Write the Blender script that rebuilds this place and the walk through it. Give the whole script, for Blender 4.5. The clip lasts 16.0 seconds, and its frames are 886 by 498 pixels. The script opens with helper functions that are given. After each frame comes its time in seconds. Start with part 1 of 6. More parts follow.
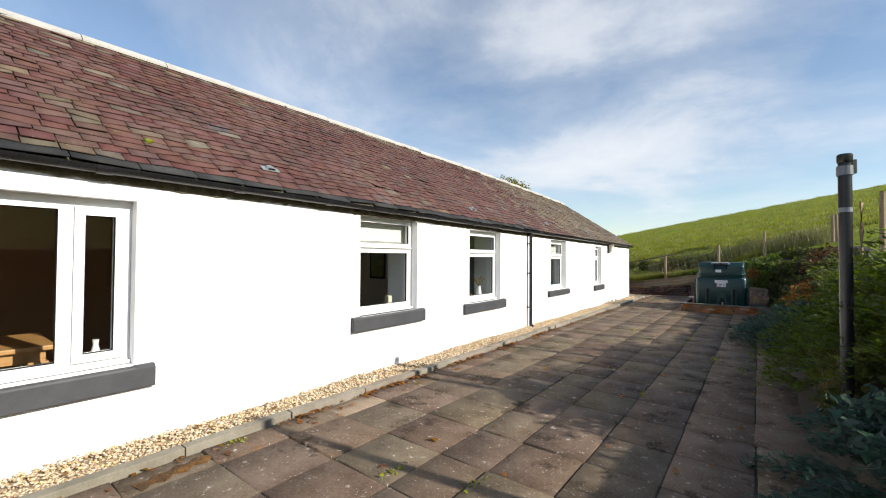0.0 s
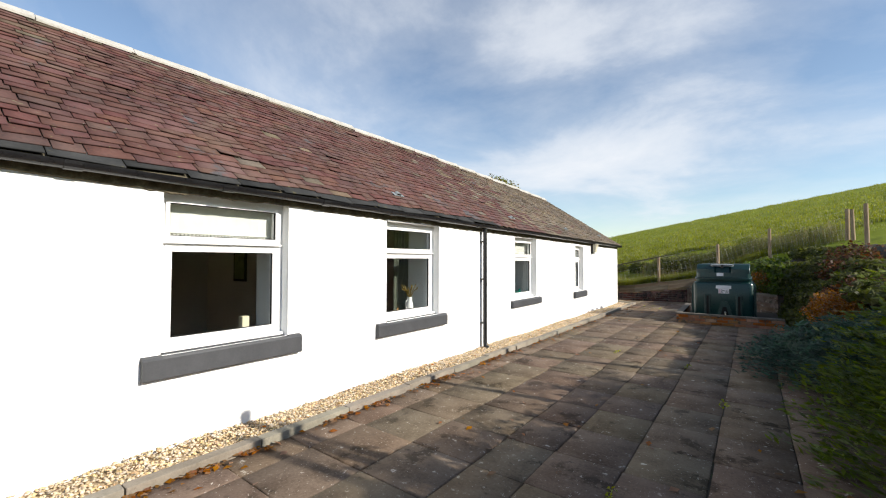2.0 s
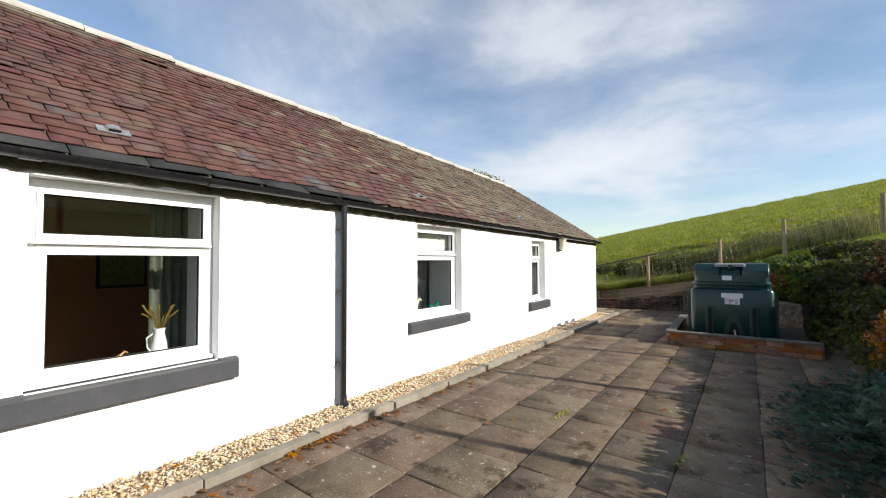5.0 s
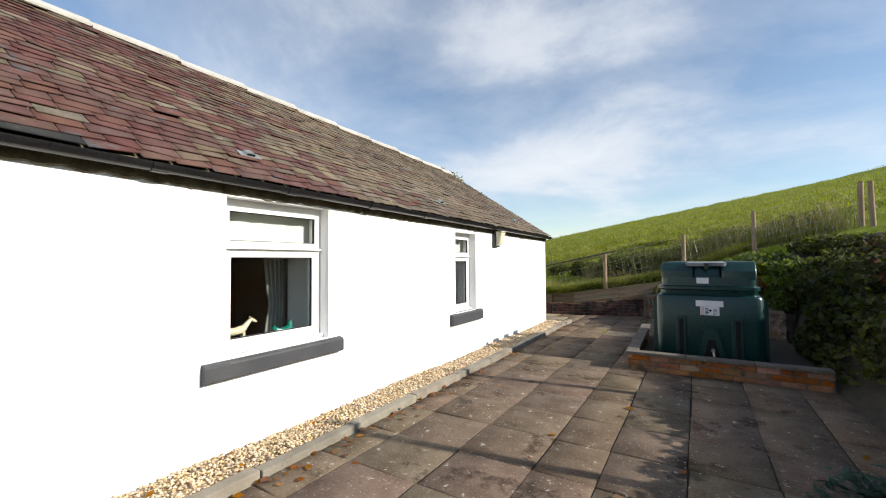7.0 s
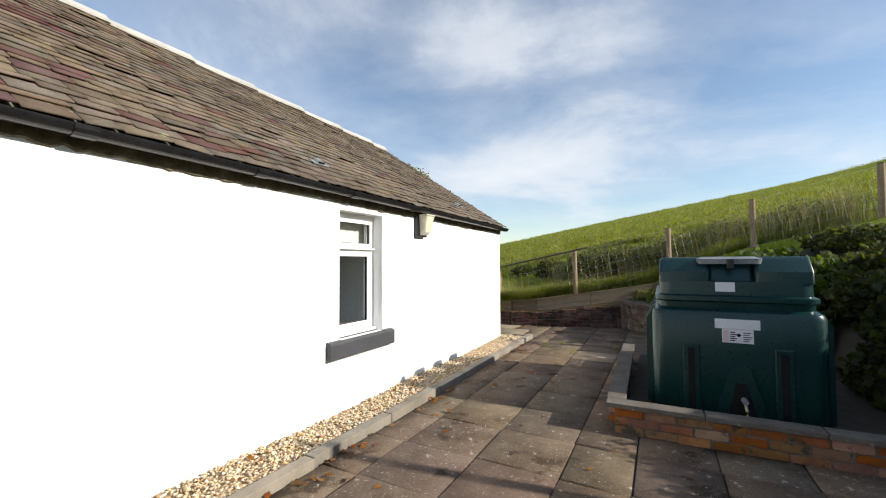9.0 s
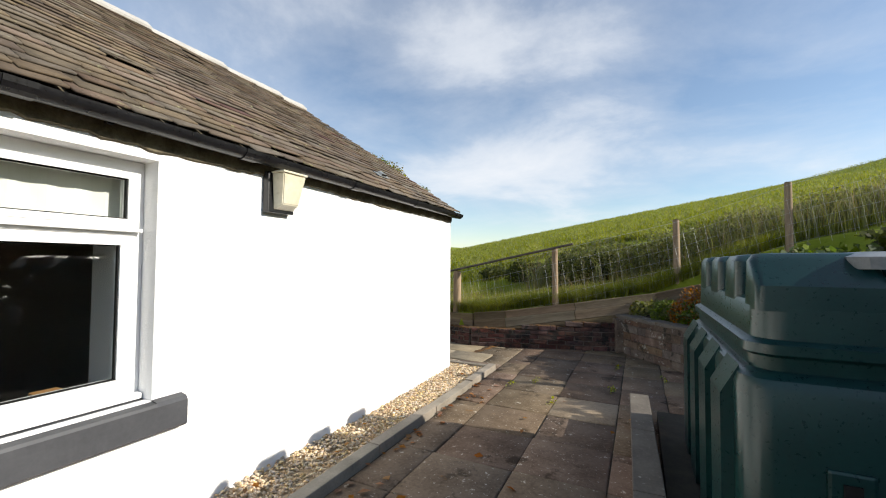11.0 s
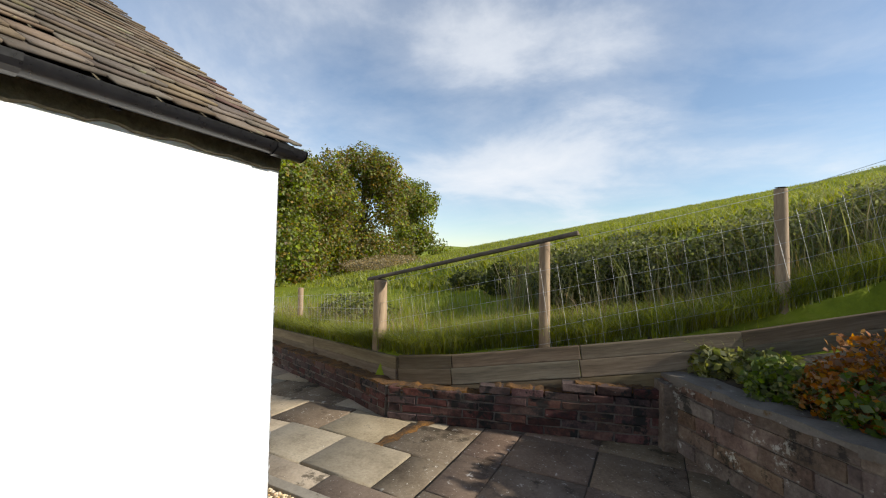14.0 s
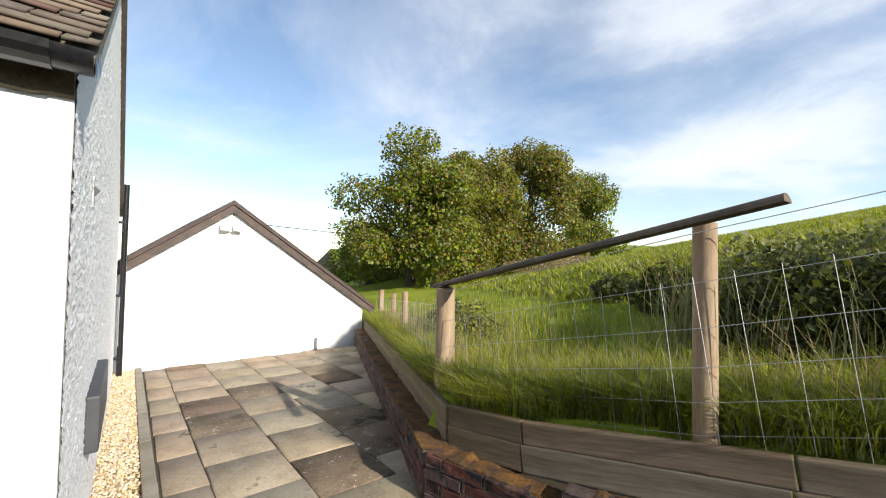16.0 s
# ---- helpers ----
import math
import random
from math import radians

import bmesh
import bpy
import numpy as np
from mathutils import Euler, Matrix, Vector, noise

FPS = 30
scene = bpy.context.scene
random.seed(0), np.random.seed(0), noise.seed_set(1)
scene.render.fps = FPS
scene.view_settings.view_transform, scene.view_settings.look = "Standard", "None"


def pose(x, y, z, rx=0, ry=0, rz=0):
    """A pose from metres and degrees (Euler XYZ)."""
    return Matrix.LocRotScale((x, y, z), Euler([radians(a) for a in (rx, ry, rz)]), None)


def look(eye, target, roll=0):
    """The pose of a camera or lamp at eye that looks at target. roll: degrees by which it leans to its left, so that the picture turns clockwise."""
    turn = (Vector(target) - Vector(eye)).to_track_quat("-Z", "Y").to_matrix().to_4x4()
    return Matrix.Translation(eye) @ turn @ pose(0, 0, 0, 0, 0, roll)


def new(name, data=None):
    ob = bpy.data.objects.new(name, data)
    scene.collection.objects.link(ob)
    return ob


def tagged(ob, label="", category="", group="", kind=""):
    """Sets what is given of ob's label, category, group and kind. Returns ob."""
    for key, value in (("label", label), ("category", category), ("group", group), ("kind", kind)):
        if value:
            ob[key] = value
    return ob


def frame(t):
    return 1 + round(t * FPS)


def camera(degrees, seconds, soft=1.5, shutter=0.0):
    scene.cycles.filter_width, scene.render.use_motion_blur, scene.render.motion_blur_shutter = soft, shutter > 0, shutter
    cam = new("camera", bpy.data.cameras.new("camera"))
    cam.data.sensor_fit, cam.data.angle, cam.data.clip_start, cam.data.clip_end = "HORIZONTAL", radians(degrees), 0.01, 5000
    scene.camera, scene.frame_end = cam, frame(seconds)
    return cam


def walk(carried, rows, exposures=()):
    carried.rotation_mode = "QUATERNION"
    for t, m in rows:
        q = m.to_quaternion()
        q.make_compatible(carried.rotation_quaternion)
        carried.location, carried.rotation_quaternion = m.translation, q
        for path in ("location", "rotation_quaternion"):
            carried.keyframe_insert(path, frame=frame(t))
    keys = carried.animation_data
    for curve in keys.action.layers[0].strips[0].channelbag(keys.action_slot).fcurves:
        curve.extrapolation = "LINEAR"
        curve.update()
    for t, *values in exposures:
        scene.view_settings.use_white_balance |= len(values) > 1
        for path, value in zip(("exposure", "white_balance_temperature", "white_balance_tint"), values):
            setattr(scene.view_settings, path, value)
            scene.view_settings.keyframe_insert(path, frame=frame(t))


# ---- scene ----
EXPOSURE = 0.42
cam = camera(95.19, 16.0, soft=1.1, shutter=0.0)
# seconds, x, y, z, pitch, roll, yaw
ROWS = [
    (0.0, -0.000, 0.001, 1.542, 1.15, -0.35, 37.79),
    (0.5, -0.071, 0.566, 1.526, 1.28, -0.30, 37.31),
    (1.0, -0.170, 1.119, 1.516, 1.32, -0.30, 37.19),
    (1.5, -0.242, 1.679, 1.524, 1.43, -0.19, 37.20),
    (2.0, -0.278, 2.235, 1.534, 1.52, -0.12, 37.28),
    (2.5, -0.340, 2.785, 1.524, 1.56, -0.14, 37.31),
    (3.0, -0.388, 3.364, 1.511, 1.64, -0.08, 37.34),
    (3.5, -0.421, 3.924, 1.514, 1.71, -0.05, 37.39),
    (4.0, -0.475, 4.456, 1.514, 1.72, 0.04, 37.35),
    (6.5, -0.846, 7.179, 1.479, 1.68, 0.36, 33.98),
    (7.0, -0.956, 7.763, 1.477, 1.68, 0.37, 32.08),
    (7.5, -1.059, 8.339, 1.450, 1.74, 0.33, 30.36),
    (8.0, -1.162, 8.932, 1.429, 1.74, 0.39, 29.42),
    (8.5, -1.277, 9.526, 1.427, 1.83, 0.34, 28.96),
    (9.0, -1.361, 10.128, 1.407, 1.88, 0.26, 28.45),
    (11.5, -1.866, 12.985, 1.394, 1.99, -0.42, 25.65),
    (12.0, -1.928, 13.541, 1.397, 2.05, -0.60, 25.82),
    (12.5, -2.031, 14.097, 1.408, 1.97, -0.72, 26.01),
    (13.0, -2.093, 14.648, 1.415, 1.97, -0.86, 26.14),
    (13.5, -2.145, 15.192, 1.424, 1.89, -1.00, 26.39),
    (14.0, -2.200, 15.718, 1.444, 1.86, -1.15, 27.36),
    (14.5, -2.237, 16.200, 1.450, 1.86, -1.14, 31.15),
    (15.0, -2.307, 16.653, 1.472, 1.70, -1.28, 36.50),
    (15.5, -2.314, 17.052, 1.472, 1.56, -1.24, 42.74),
    (16.0, -2.358, 17.403, 1.463, 1.41, -1.34, 52.38),
]
walk(cam, [(t, pose(x, y, z, 90 + pitch, roll, yaw)) for t, x, y, z, pitch, roll, yaw in ROWS], [(0.0, EXPOSURE), (14.0, EXPOSURE), (15.0, EXPOSURE + 0.12), (16.0, EXPOSURE + 0.28)])

# ---- sky and sun ----
SUN_EL = radians(26.5)
SUN_DIR = Vector((0.987 * math.cos(SUN_EL), 0.160 * math.cos(SUN_EL), math.sin(SUN_EL))).normalized()
sun_data = bpy.data.lights.new("sun", "SUN")
sun_data.energy, sun_data.angle, sun_data.color = 5.0, radians(0.53), (1.0, 0.93, 0.82)
sun = new("sun", sun_data)
sun.matrix_world = look(Vector((0, 0, 60)), Vector((0, 0, 60)) - SUN_DIR)

world = bpy.data.worlds.new("sky")
scene.world = world
world.use_nodes = True
wn = world.node_tree
wn.nodes.clear()


def node(tree, kind, **settings):
    n = tree.nodes.new(kind)
    for key, value in settings.items():
        if key.startswith("i_"):
            n.inputs[key[2:].replace("_", " ")].default_value = value
        else:
            setattr(n, key, value)
    return n


def math_node(tree, op, a, b=0.0, c=0.0, clamp=False):
    n = tree.nodes.new("ShaderNodeMath")
    n.operation, n.use_clamp = op, clamp
    for i, v in enumerate((a, b, c)):
        if isinstance(v, (int, float)):
            n.inputs[i].default_value = v
        else:
            tree.links.new(v, n.inputs[i])
    return n.outputs[0]


def ramp(tree, value, stops):
    n = tree.nodes.new("ShaderNodeValToRGB")
    while len(n.color_ramp.elements) < len(stops):
        n.color_ramp.elements.new(0.5)
    for e, (p, col) in zip(n.color_ramp.elements, stops):
        e.position, e.color = p, (*col, 1) if len(col) == 3 else col
    tree.links.new(value, n.inputs[0])
    return n.outputs[0]


sky = node(wn, "ShaderNodeTexSky", sky_type="NISHITA", sun_disc=False, sun_elevation=SUN_EL,
           sun_rotation=math.atan2(SUN_DIR.x, SUN_DIR.y), altitude=100.0, air_density=1.0, dust_density=0.25, ozone_density=1.3)
coord = node(wn, "ShaderNodeTexCoord")
sep = node(wn, "ShaderNodeSeparateXYZ")
wn.links.new(coord.outputs["Generated"], sep.inputs[0])
rise = math_node(wn, "ADD", math_node(wn, "MAXIMUM", sep.outputs[2], 0.0), 0.16)
comb = node(wn, "ShaderNodeCombineXYZ")
wn.links.new(math_node(wn, "DIVIDE", sep.outputs[0], rise), comb.inputs[0])
wn.links.new(math_node(wn, "DIVIDE", sep.outputs[1], rise), comb.inputs[1])
comb.inputs[2].default_value = 3.7
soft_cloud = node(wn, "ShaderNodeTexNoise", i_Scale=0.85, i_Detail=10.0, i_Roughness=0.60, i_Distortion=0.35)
wn.links.new(comb.outputs[0], soft_cloud.inputs["Vector"])


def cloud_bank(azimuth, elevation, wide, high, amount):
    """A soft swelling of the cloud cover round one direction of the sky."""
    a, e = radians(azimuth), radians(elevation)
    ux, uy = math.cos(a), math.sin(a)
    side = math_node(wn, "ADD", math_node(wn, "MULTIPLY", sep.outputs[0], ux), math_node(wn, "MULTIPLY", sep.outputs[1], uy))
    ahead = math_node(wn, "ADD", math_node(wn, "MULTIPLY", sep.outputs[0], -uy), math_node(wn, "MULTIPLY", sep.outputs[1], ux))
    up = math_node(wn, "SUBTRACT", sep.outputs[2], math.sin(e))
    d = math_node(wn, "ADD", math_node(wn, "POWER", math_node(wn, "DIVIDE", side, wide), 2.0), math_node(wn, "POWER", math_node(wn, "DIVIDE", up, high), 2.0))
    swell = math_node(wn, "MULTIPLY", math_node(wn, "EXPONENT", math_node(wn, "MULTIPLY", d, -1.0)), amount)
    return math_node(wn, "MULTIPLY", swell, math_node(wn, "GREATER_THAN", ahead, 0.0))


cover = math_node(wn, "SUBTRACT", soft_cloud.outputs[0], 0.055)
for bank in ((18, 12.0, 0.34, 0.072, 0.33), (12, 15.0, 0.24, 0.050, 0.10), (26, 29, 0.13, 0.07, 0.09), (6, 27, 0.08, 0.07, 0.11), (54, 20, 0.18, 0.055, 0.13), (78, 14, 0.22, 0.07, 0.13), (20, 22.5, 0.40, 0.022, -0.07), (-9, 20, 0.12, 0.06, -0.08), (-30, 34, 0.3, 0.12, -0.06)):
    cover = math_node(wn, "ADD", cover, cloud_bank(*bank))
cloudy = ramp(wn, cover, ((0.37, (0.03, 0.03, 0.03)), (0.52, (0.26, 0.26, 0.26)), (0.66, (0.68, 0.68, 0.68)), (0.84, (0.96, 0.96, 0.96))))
mixer = node(wn, "ShaderNodeMix", data_type="RGBA")
mixer.inputs["B"].default_value = (5.5, 5.7, 6.0, 1)
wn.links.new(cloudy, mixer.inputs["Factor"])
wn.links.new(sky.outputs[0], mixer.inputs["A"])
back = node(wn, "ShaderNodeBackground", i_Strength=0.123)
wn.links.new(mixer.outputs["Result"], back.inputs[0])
out = node(wn, "ShaderNodeOutputWorld")
wn.links.new(back.outputs[0], out.inputs[0])


# ---- materials ----
def material(name, colours, rough=0.8, scale=8.0, fine=60.0, bump=0.15, metal=0.0, random_by="", spread=0.12, spots=None, distance=0.004, specular=0.5, stretch=None, local=False):
    """Two colours mixed by noise at two scales, with fine relief; random_by: 'object' or 'island' shifts the brightness piece by piece;
    spots: colour, scale, threshold of lichen-like flecks."""
    m = bpy.data.materials.new(name)
    m.use_nodes = True
    t = m.node_tree
    bsdf = t.nodes["Principled BSDF"]
    where = node(t, "ShaderNodeTexCoord").outputs["Object"] if local or random_by not in ("island", "object") else node(t, "ShaderNodeNewGeometry").outputs["Position"]
    if stretch:
        mp = node(t, "ShaderNodeMapping")
        mp.inputs["Scale"].default_value = stretch
        t.links.new(where, mp.inputs[0])
        where = mp.outputs[0]
    n1 = node(t, "ShaderNodeTexNoise", i_Scale=scale, i_Detail=5.0, i_Roughness=0.6)
    n2 = node(t, "ShaderNodeTexNoise", i_Scale=fine, i_Detail=4.0, i_Roughness=0.65)
    t.links.new(where, n1.inputs["Vector"])
    t.links.new(where, n2.inputs["Vector"])
    value = math_node(t, "ADD", math_node(t, "MULTIPLY", n1.outputs[0], 0.62), math_node(t, "MULTIPLY", n2.outputs[0], 0.38))
    k = len(colours)
    col = ramp(t, value, [(0.34 + 0.32 * i / max(1, k - 1), c) for i, c in enumerate(colours)])
    if spots:
        for scol, sscale, thr in spots:
            n3 = node(t, "ShaderNodeTexNoise", i_Scale=sscale, i_Detail=6.0, i_Roughness=0.7)
            t.links.new(where, n3.inputs["Vector"])
            f = ramp(t, n3.outputs[0], ((thr, (0, 0, 0)), (min(0.99, thr + 0.06), (1, 1, 1))))
            mx = node(t, "ShaderNodeMix", data_type="RGBA")
            t.links.new(f, mx.inputs["Factor"])
            t.links.new(col, mx.inputs["A"])
            mx.inputs["B"].default_value = (*scol, 1)
            col = mx.outputs["Result"]
    if random_by:
        src = node(t, "ShaderNodeObjectInfo").outputs["Random"] if random_by == "object" else node(t, "ShaderNodeNewGeometry").outputs["Random Per Island"]
        hsv = node(t, "ShaderNodeHueSaturation")
        t.links.new(col, hsv.inputs["Color"])
        t.links.new(math_node(t, "ADD", math_node(t, "MULTIPLY", src, 2 * spread), 1 - spread), hsv.inputs["Value"])
        t.links.new(math_node(t, "ADD", math_node(t, "MULTIPLY", math_node(t, "FRACT", math_node(t, "MULTIPLY", src, 7.31)), 0.03), 0.485), hsv.inputs["Hue"])
        t.links.new(math_node(t, "ADD", math_node(t, "MULTIPLY", math_node(t, "FRACT", math_node(t, "MULTIPLY", src, 13.7)), spread * 2), 1 - spread), hsv.inputs["Saturation"])
        col = hsv.outputs[0]
    t.links.new(col, bsdf.inputs["Base Color"])
    t.links.new(math_node(t, "ADD", math_node(t, "MULTIPLY", n2.outputs[0], 0.2), rough - 0.1, clamp=True), bsdf.inputs["Roughness"])
    bsdf.inputs["Metallic"].default_value = metal
    bsdf.inputs["Specular IOR Level"].default_value = specular
    if bump:
        b = node(t, "ShaderNodeBump", i_Strength=bump, i_Distance=distance)
        t.links.new(value, b.inputs["Height"])
        t.links.new(b.outputs[0], bsdf.inputs["Normal"])
    return m


def leaf_material(name, dark, light, spread=0.35, through_light=0.45):
    m = material(name, (dark, light), rough=0.65, scale=1.2, fine=14.0, bump=0.0, random_by="island", spread=spread, specular=0.25)
    t = m.node_tree
    bsdf = t.nodes["Principled BSDF"]
    tr = node(t, "ShaderNodeBsdfTranslucent")
    t.links.new(bsdf.inputs["Base Color"].links[0].from_socket, tr.inputs[0])
    mix = node(t, "ShaderNodeMixShader")
    mix.inputs[0].default_value = through_light
    t.links.new(bsdf.outputs[0], mix.inputs[1])
    t.links.new(tr.outputs[0], mix.inputs[2])
    t.links.new(mix.outputs[0], t.nodes["Material Output"].inputs[0])
    return m


M_RENDER = material("white_masonry_paint", ((0.80, 0.80, 0.79), (0.86, 0.86, 0.85)), rough=0.85, scale=1.5, fine=55, bump=0.9, distance=0.012)
M_TRIM = material("white_gloss_trim", ((0.78, 0.78, 0.77), (0.83, 0.83, 0.82)), rough=0.4, scale=2, fine=40, bump=0.02)
M_REVEAL = material("grey_painted_reveal", ((0.50, 0.49, 0.47), (0.62, 0.61, 0.59)), rough=0.75, scale=6, fine=60, bump=0.2)
M_SILL = material("charcoal_sill_paint_and_arm_shade", ((0.035, 0.037, 0.042), (0.06, 0.062, 0.068)), rough=0.6, scale=5, fine=50, bump=0.3)
M_BLACK = material("black_gutter_plastic", ((0.006, 0.006, 0.007), (0.016, 0.016, 0.018)), rough=0.30, scale=4, fine=50, bump=0.08, spots=(((0.07, 0.068, 0.058), 30, 0.70),))
M_SOFFIT = material("grimy_eaves_mortar", ((0.055, 0.045, 0.028), (0.125, 0.105, 0.068), (0.20, 0.175, 0.12)), rough=0.95, scale=9, fine=50, bump=0.8, distance=0.008)
M_RIDGE = material("pale_ridge_tile", ((0.34, 0.33, 0.30), (0.52, 0.50, 0.46)), rough=0.85, scale=4, fine=40, bump=0.3)
M_KERB = material("concrete_kerb", ((0.165, 0.143, 0.108), (0.29, 0.258, 0.205)), rough=0.9, scale=5, fine=70, bump=0.5, random_by="object", spread=0.1, spots=(((0.12, 0.10, 0.06), 6, 0.64),))
M_JOINT = material("soil_joint", ((0.035, 0.028, 0.020), (0.065, 0.053, 0.034)), rough=1.0, scale=9, fine=60, bump=0.6, spots=(((0.05, 0.085, 0.015), 5, 0.62),))
M_BRICK = material("orange_facing_brick", ((0.19, 0.080, 0.036), (0.33, 0.155, 0.068)), rough=0.92, scale=9, fine=70, bump=0.5, random_by="object", spread=0.28, spots=(((0.075, 0.055, 0.036), 7, 0.57), ((0.04, 0.05, 0.018), 4, 0.64)))
M_OLDBRICK = material("weathered_red_brick", ((0.014, 0.011, 0.010), (0.070, 0.032, 0.026), (0.125, 0.072, 0.060)), rough=0.95, scale=8, fine=50, bump=0.9, distance=0.01, random_by="object", spread=0.35, spots=(((0.42, 0.40, 0.37), 26, 0.66), ((0.010, 0.009, 0.008), 6, 0.53)))
M_MOSS = material("rusty_moss", ((0.018, 0.012, 0.006), (0.085, 0.040, 0.009), (0.20, 0.088, 0.012)), rough=1.0, scale=7, fine=60, bump=1.0, distance=0.02)
M_MORTAR = material("grey_mortar", ((0.07, 0.055, 0.045), (0.17, 0.145, 0.12)), rough=0.95, scale=10, fine=60, bump=0.6)
M_STONE = material("lichened_block", ((0.060, 0.040, 0.030), (0.125, 0.086, 0.066), (0.20, 0.15, 0.115)), rough=0.95, scale=6, fine=45, bump=0.9, distance=0.01, random_by="object", spread=0.32, spots=(((0.34, 0.32, 0.28), 9, 0.60), ((0.030, 0.024, 0.018), 3.5, 0.58)))
M_COPING = material("weathered_coping", ((0.085, 0.072, 0.058), (0.165, 0.145, 0.120)), rough=0.9, scale=5, fine=60, bump=0.5, spots=(((0.32, 0.31, 0.28), 20, 0.63), ((0.09, 0.055, 0.02), 4, 0.62)))
M_TIMBER = material("weathered_sleeper", ((0.088, 0.068, 0.043), (0.168, 0.132, 0.086), (0.24, 0.195, 0.132)), rough=0.9, scale=3, fine=22, bump=0.6, random_by="object", spread=0.2, local=True, stretch=(0.35, 5, 5), specular=0.25, spots=(((0.045, 0.036, 0.024), 5, 0.63),))
M_POST = material("round_fence_wood", ((0.20, 0.13, 0.075), (0.40, 0.30, 0.19)), rough=0.85, scale=4, fine=30, bump=0.5, stretch=(3, 3, 0.4))
M_RAIL = material("grey_split_rail", ((0.05, 0.038, 0.025), (0.14, 0.105, 0.07)), rough=0.9, scale=5, fine=30, bump=0.6)
M_WIRE = material("galvanised_wire", ((0.35, 0.35, 0.35), (0.55, 0.55, 0.55)), rough=0.45, metal=0.7, bump=0)
M_TANK = material("dark_green_tank_plastic", ((0.0028, 0.022, 0.022), (0.0048, 0.036, 0.034)), rough=0.30, scale=2.5, fine=50, bump=0.04)
M_TANKGREY = material("grey_fittings", ((0.15, 0.165, 0.17), (0.27, 0.29, 0.30)), rough=0.45, scale=6, fine=40, bump=0.05)
M_PAPER = material("paper_label", ((0.62, 0.62, 0.64), (0.72, 0.72, 0.74)), rough=0.6, scale=5, fine=60, bump=0.02)
# black of print, gaskets and picture frames; also the painted shade in hollows
M_INK_AND_SHADE = material("black_print_and_recess_shade", ((0.010, 0.010, 0.010), (0.018, 0.018, 0.018)), rough=0.7, bump=0, specular=0.1)
M_PINK = material("faded_pink_print", ((0.55, 0.40, 0.42), (0.62, 0.48, 0.5)), rough=0.6, bump=0)
M_BRASS = material("brass_valve", ((0.45, 0.38, 0.25), (0.6, 0.52, 0.36)), rough=0.35, metal=0.9, bump=0)
M_FIELD = material("pasture", ((0.102, 0.13, 0.012), (0.195, 0.235, 0.02), (0.26, 0.27, 0.042)), rough=0.95, scale=0.35, fine=5.0, bump=1.0, distance=0.12, specular=0.1)
M_SOIL = material("dark_bank_soil", ((0.035, 0.028, 0.018), (0.075, 0.06, 0.04)), rough=1.0, scale=4, fine=30, bump=1.0, distance=0.03)
M_ROOM = material("room_wall", ((0.52, 0.52, 0.47), (0.60, 0.60, 0.55)), rough=0.9, scale=2, fine=30, bump=0.05)
M_ROOMFLOOR = material("room_carpet", ((0.28, 0.17, 0.11), (0.36, 0.23, 0.15)), rough=0.95, scale=6, fine=80, bump=0.2)
M_ROOMDARK = material("brown_room_paint", ((0.44, 0.27, 0.14), (0.52, 0.33, 0.18)), rough=0.9, scale=2, fine=30, bump=0.05)
M_PINE = material("pine_wood", ((0.38, 0.19, 0.06), (0.52, 0.29, 0.11)), rough=0.5, scale=3, fine=18, bump=0.1, stretch=(1, 6, 6))
M_FABRIC = material("cream_fabric", ((0.62, 0.61, 0.56), (0.74, 0.73, 0.69)), rough=0.95, scale=8, fine=90, bump=0.2)
M_WAX = material("cream_wax", ((0.62, 0.55, 0.38), (0.72, 0.66, 0.48)), rough=0.5, scale=4, fine=30, bump=0.05)
M_TEAL = material("teal_glaze", ((0.0, 0.10, 0.075), (0.02, 0.26, 0.19)), rough=0.25, scale=15, fine=40, bump=0.05)
M_LAMPGLASS = material("yellowed_lamp_glass", ((0.55, 0.50, 0.36), (0.70, 0.66, 0.52)), rough=0.3, scale=6, fine=30, bump=0.05)
M_GARAGEROOF = material("brown_slate_roof", ((0.045, 0.033, 0.03), (0.10, 0.07, 0.06)), rough=0.8, scale=6, fine=40, bump=0.4, random_by="island", spread=0.25)
M_BARGE = material("worn_barge_board", ((0.035, 0.025, 0.02), (0.11, 0.075, 0.06)), rough=0.7, scale=5, fine=40, bump=0.3, spots=(((0.3, 0.27, 0.23), 9, 0.66),))
M_BARK = material("tree_bark", ((0.045, 0.035, 0.025), (0.12, 0.10, 0.075)), rough=0.95, scale=5, fine=25, bump=0.9, distance=0.02)
M_SLATE = material("purple_red_slate", ((0.052, 0.027, 0.025), (0.092, 0.040, 0.034), (0.115, 0.066, 0.053)), rough=0.82, scale=0.9, fine=34, bump=0.8, random_by="island", spread=0.16, spots=(((0.078, 0.072, 0.078), 1.9, 0.60), ((0.105, 0.085, 0.055), 1.3, 0.66), ((0.18, 0.165, 0.085), 14, 0.64), ((0.34, 0.33, 0.28), 26, 0.69), ((0.034, 0.022, 0.020), 40, 0.60)))
M_GREYSLATE = material("brown_grey_slate", ((0.066, 0.050, 0.038), (0.120, 0.092, 0.066), (0.165, 0.130, 0.094)), rough=0.82, scale=1.2, fine=30, bump=0.8, random_by="island", spread=0.25, spots=(((0.132, 0.120, 0.076), 1.6, 0.62), ((0.23, 0.215, 0.13), 8, 0.62), ((0.36, 0.35, 0.30), 24, 0.69), ((0.044, 0.036, 0.028), 40, 0.59), ((0.095, 0.052, 0.042), 2.6, 0.64)))
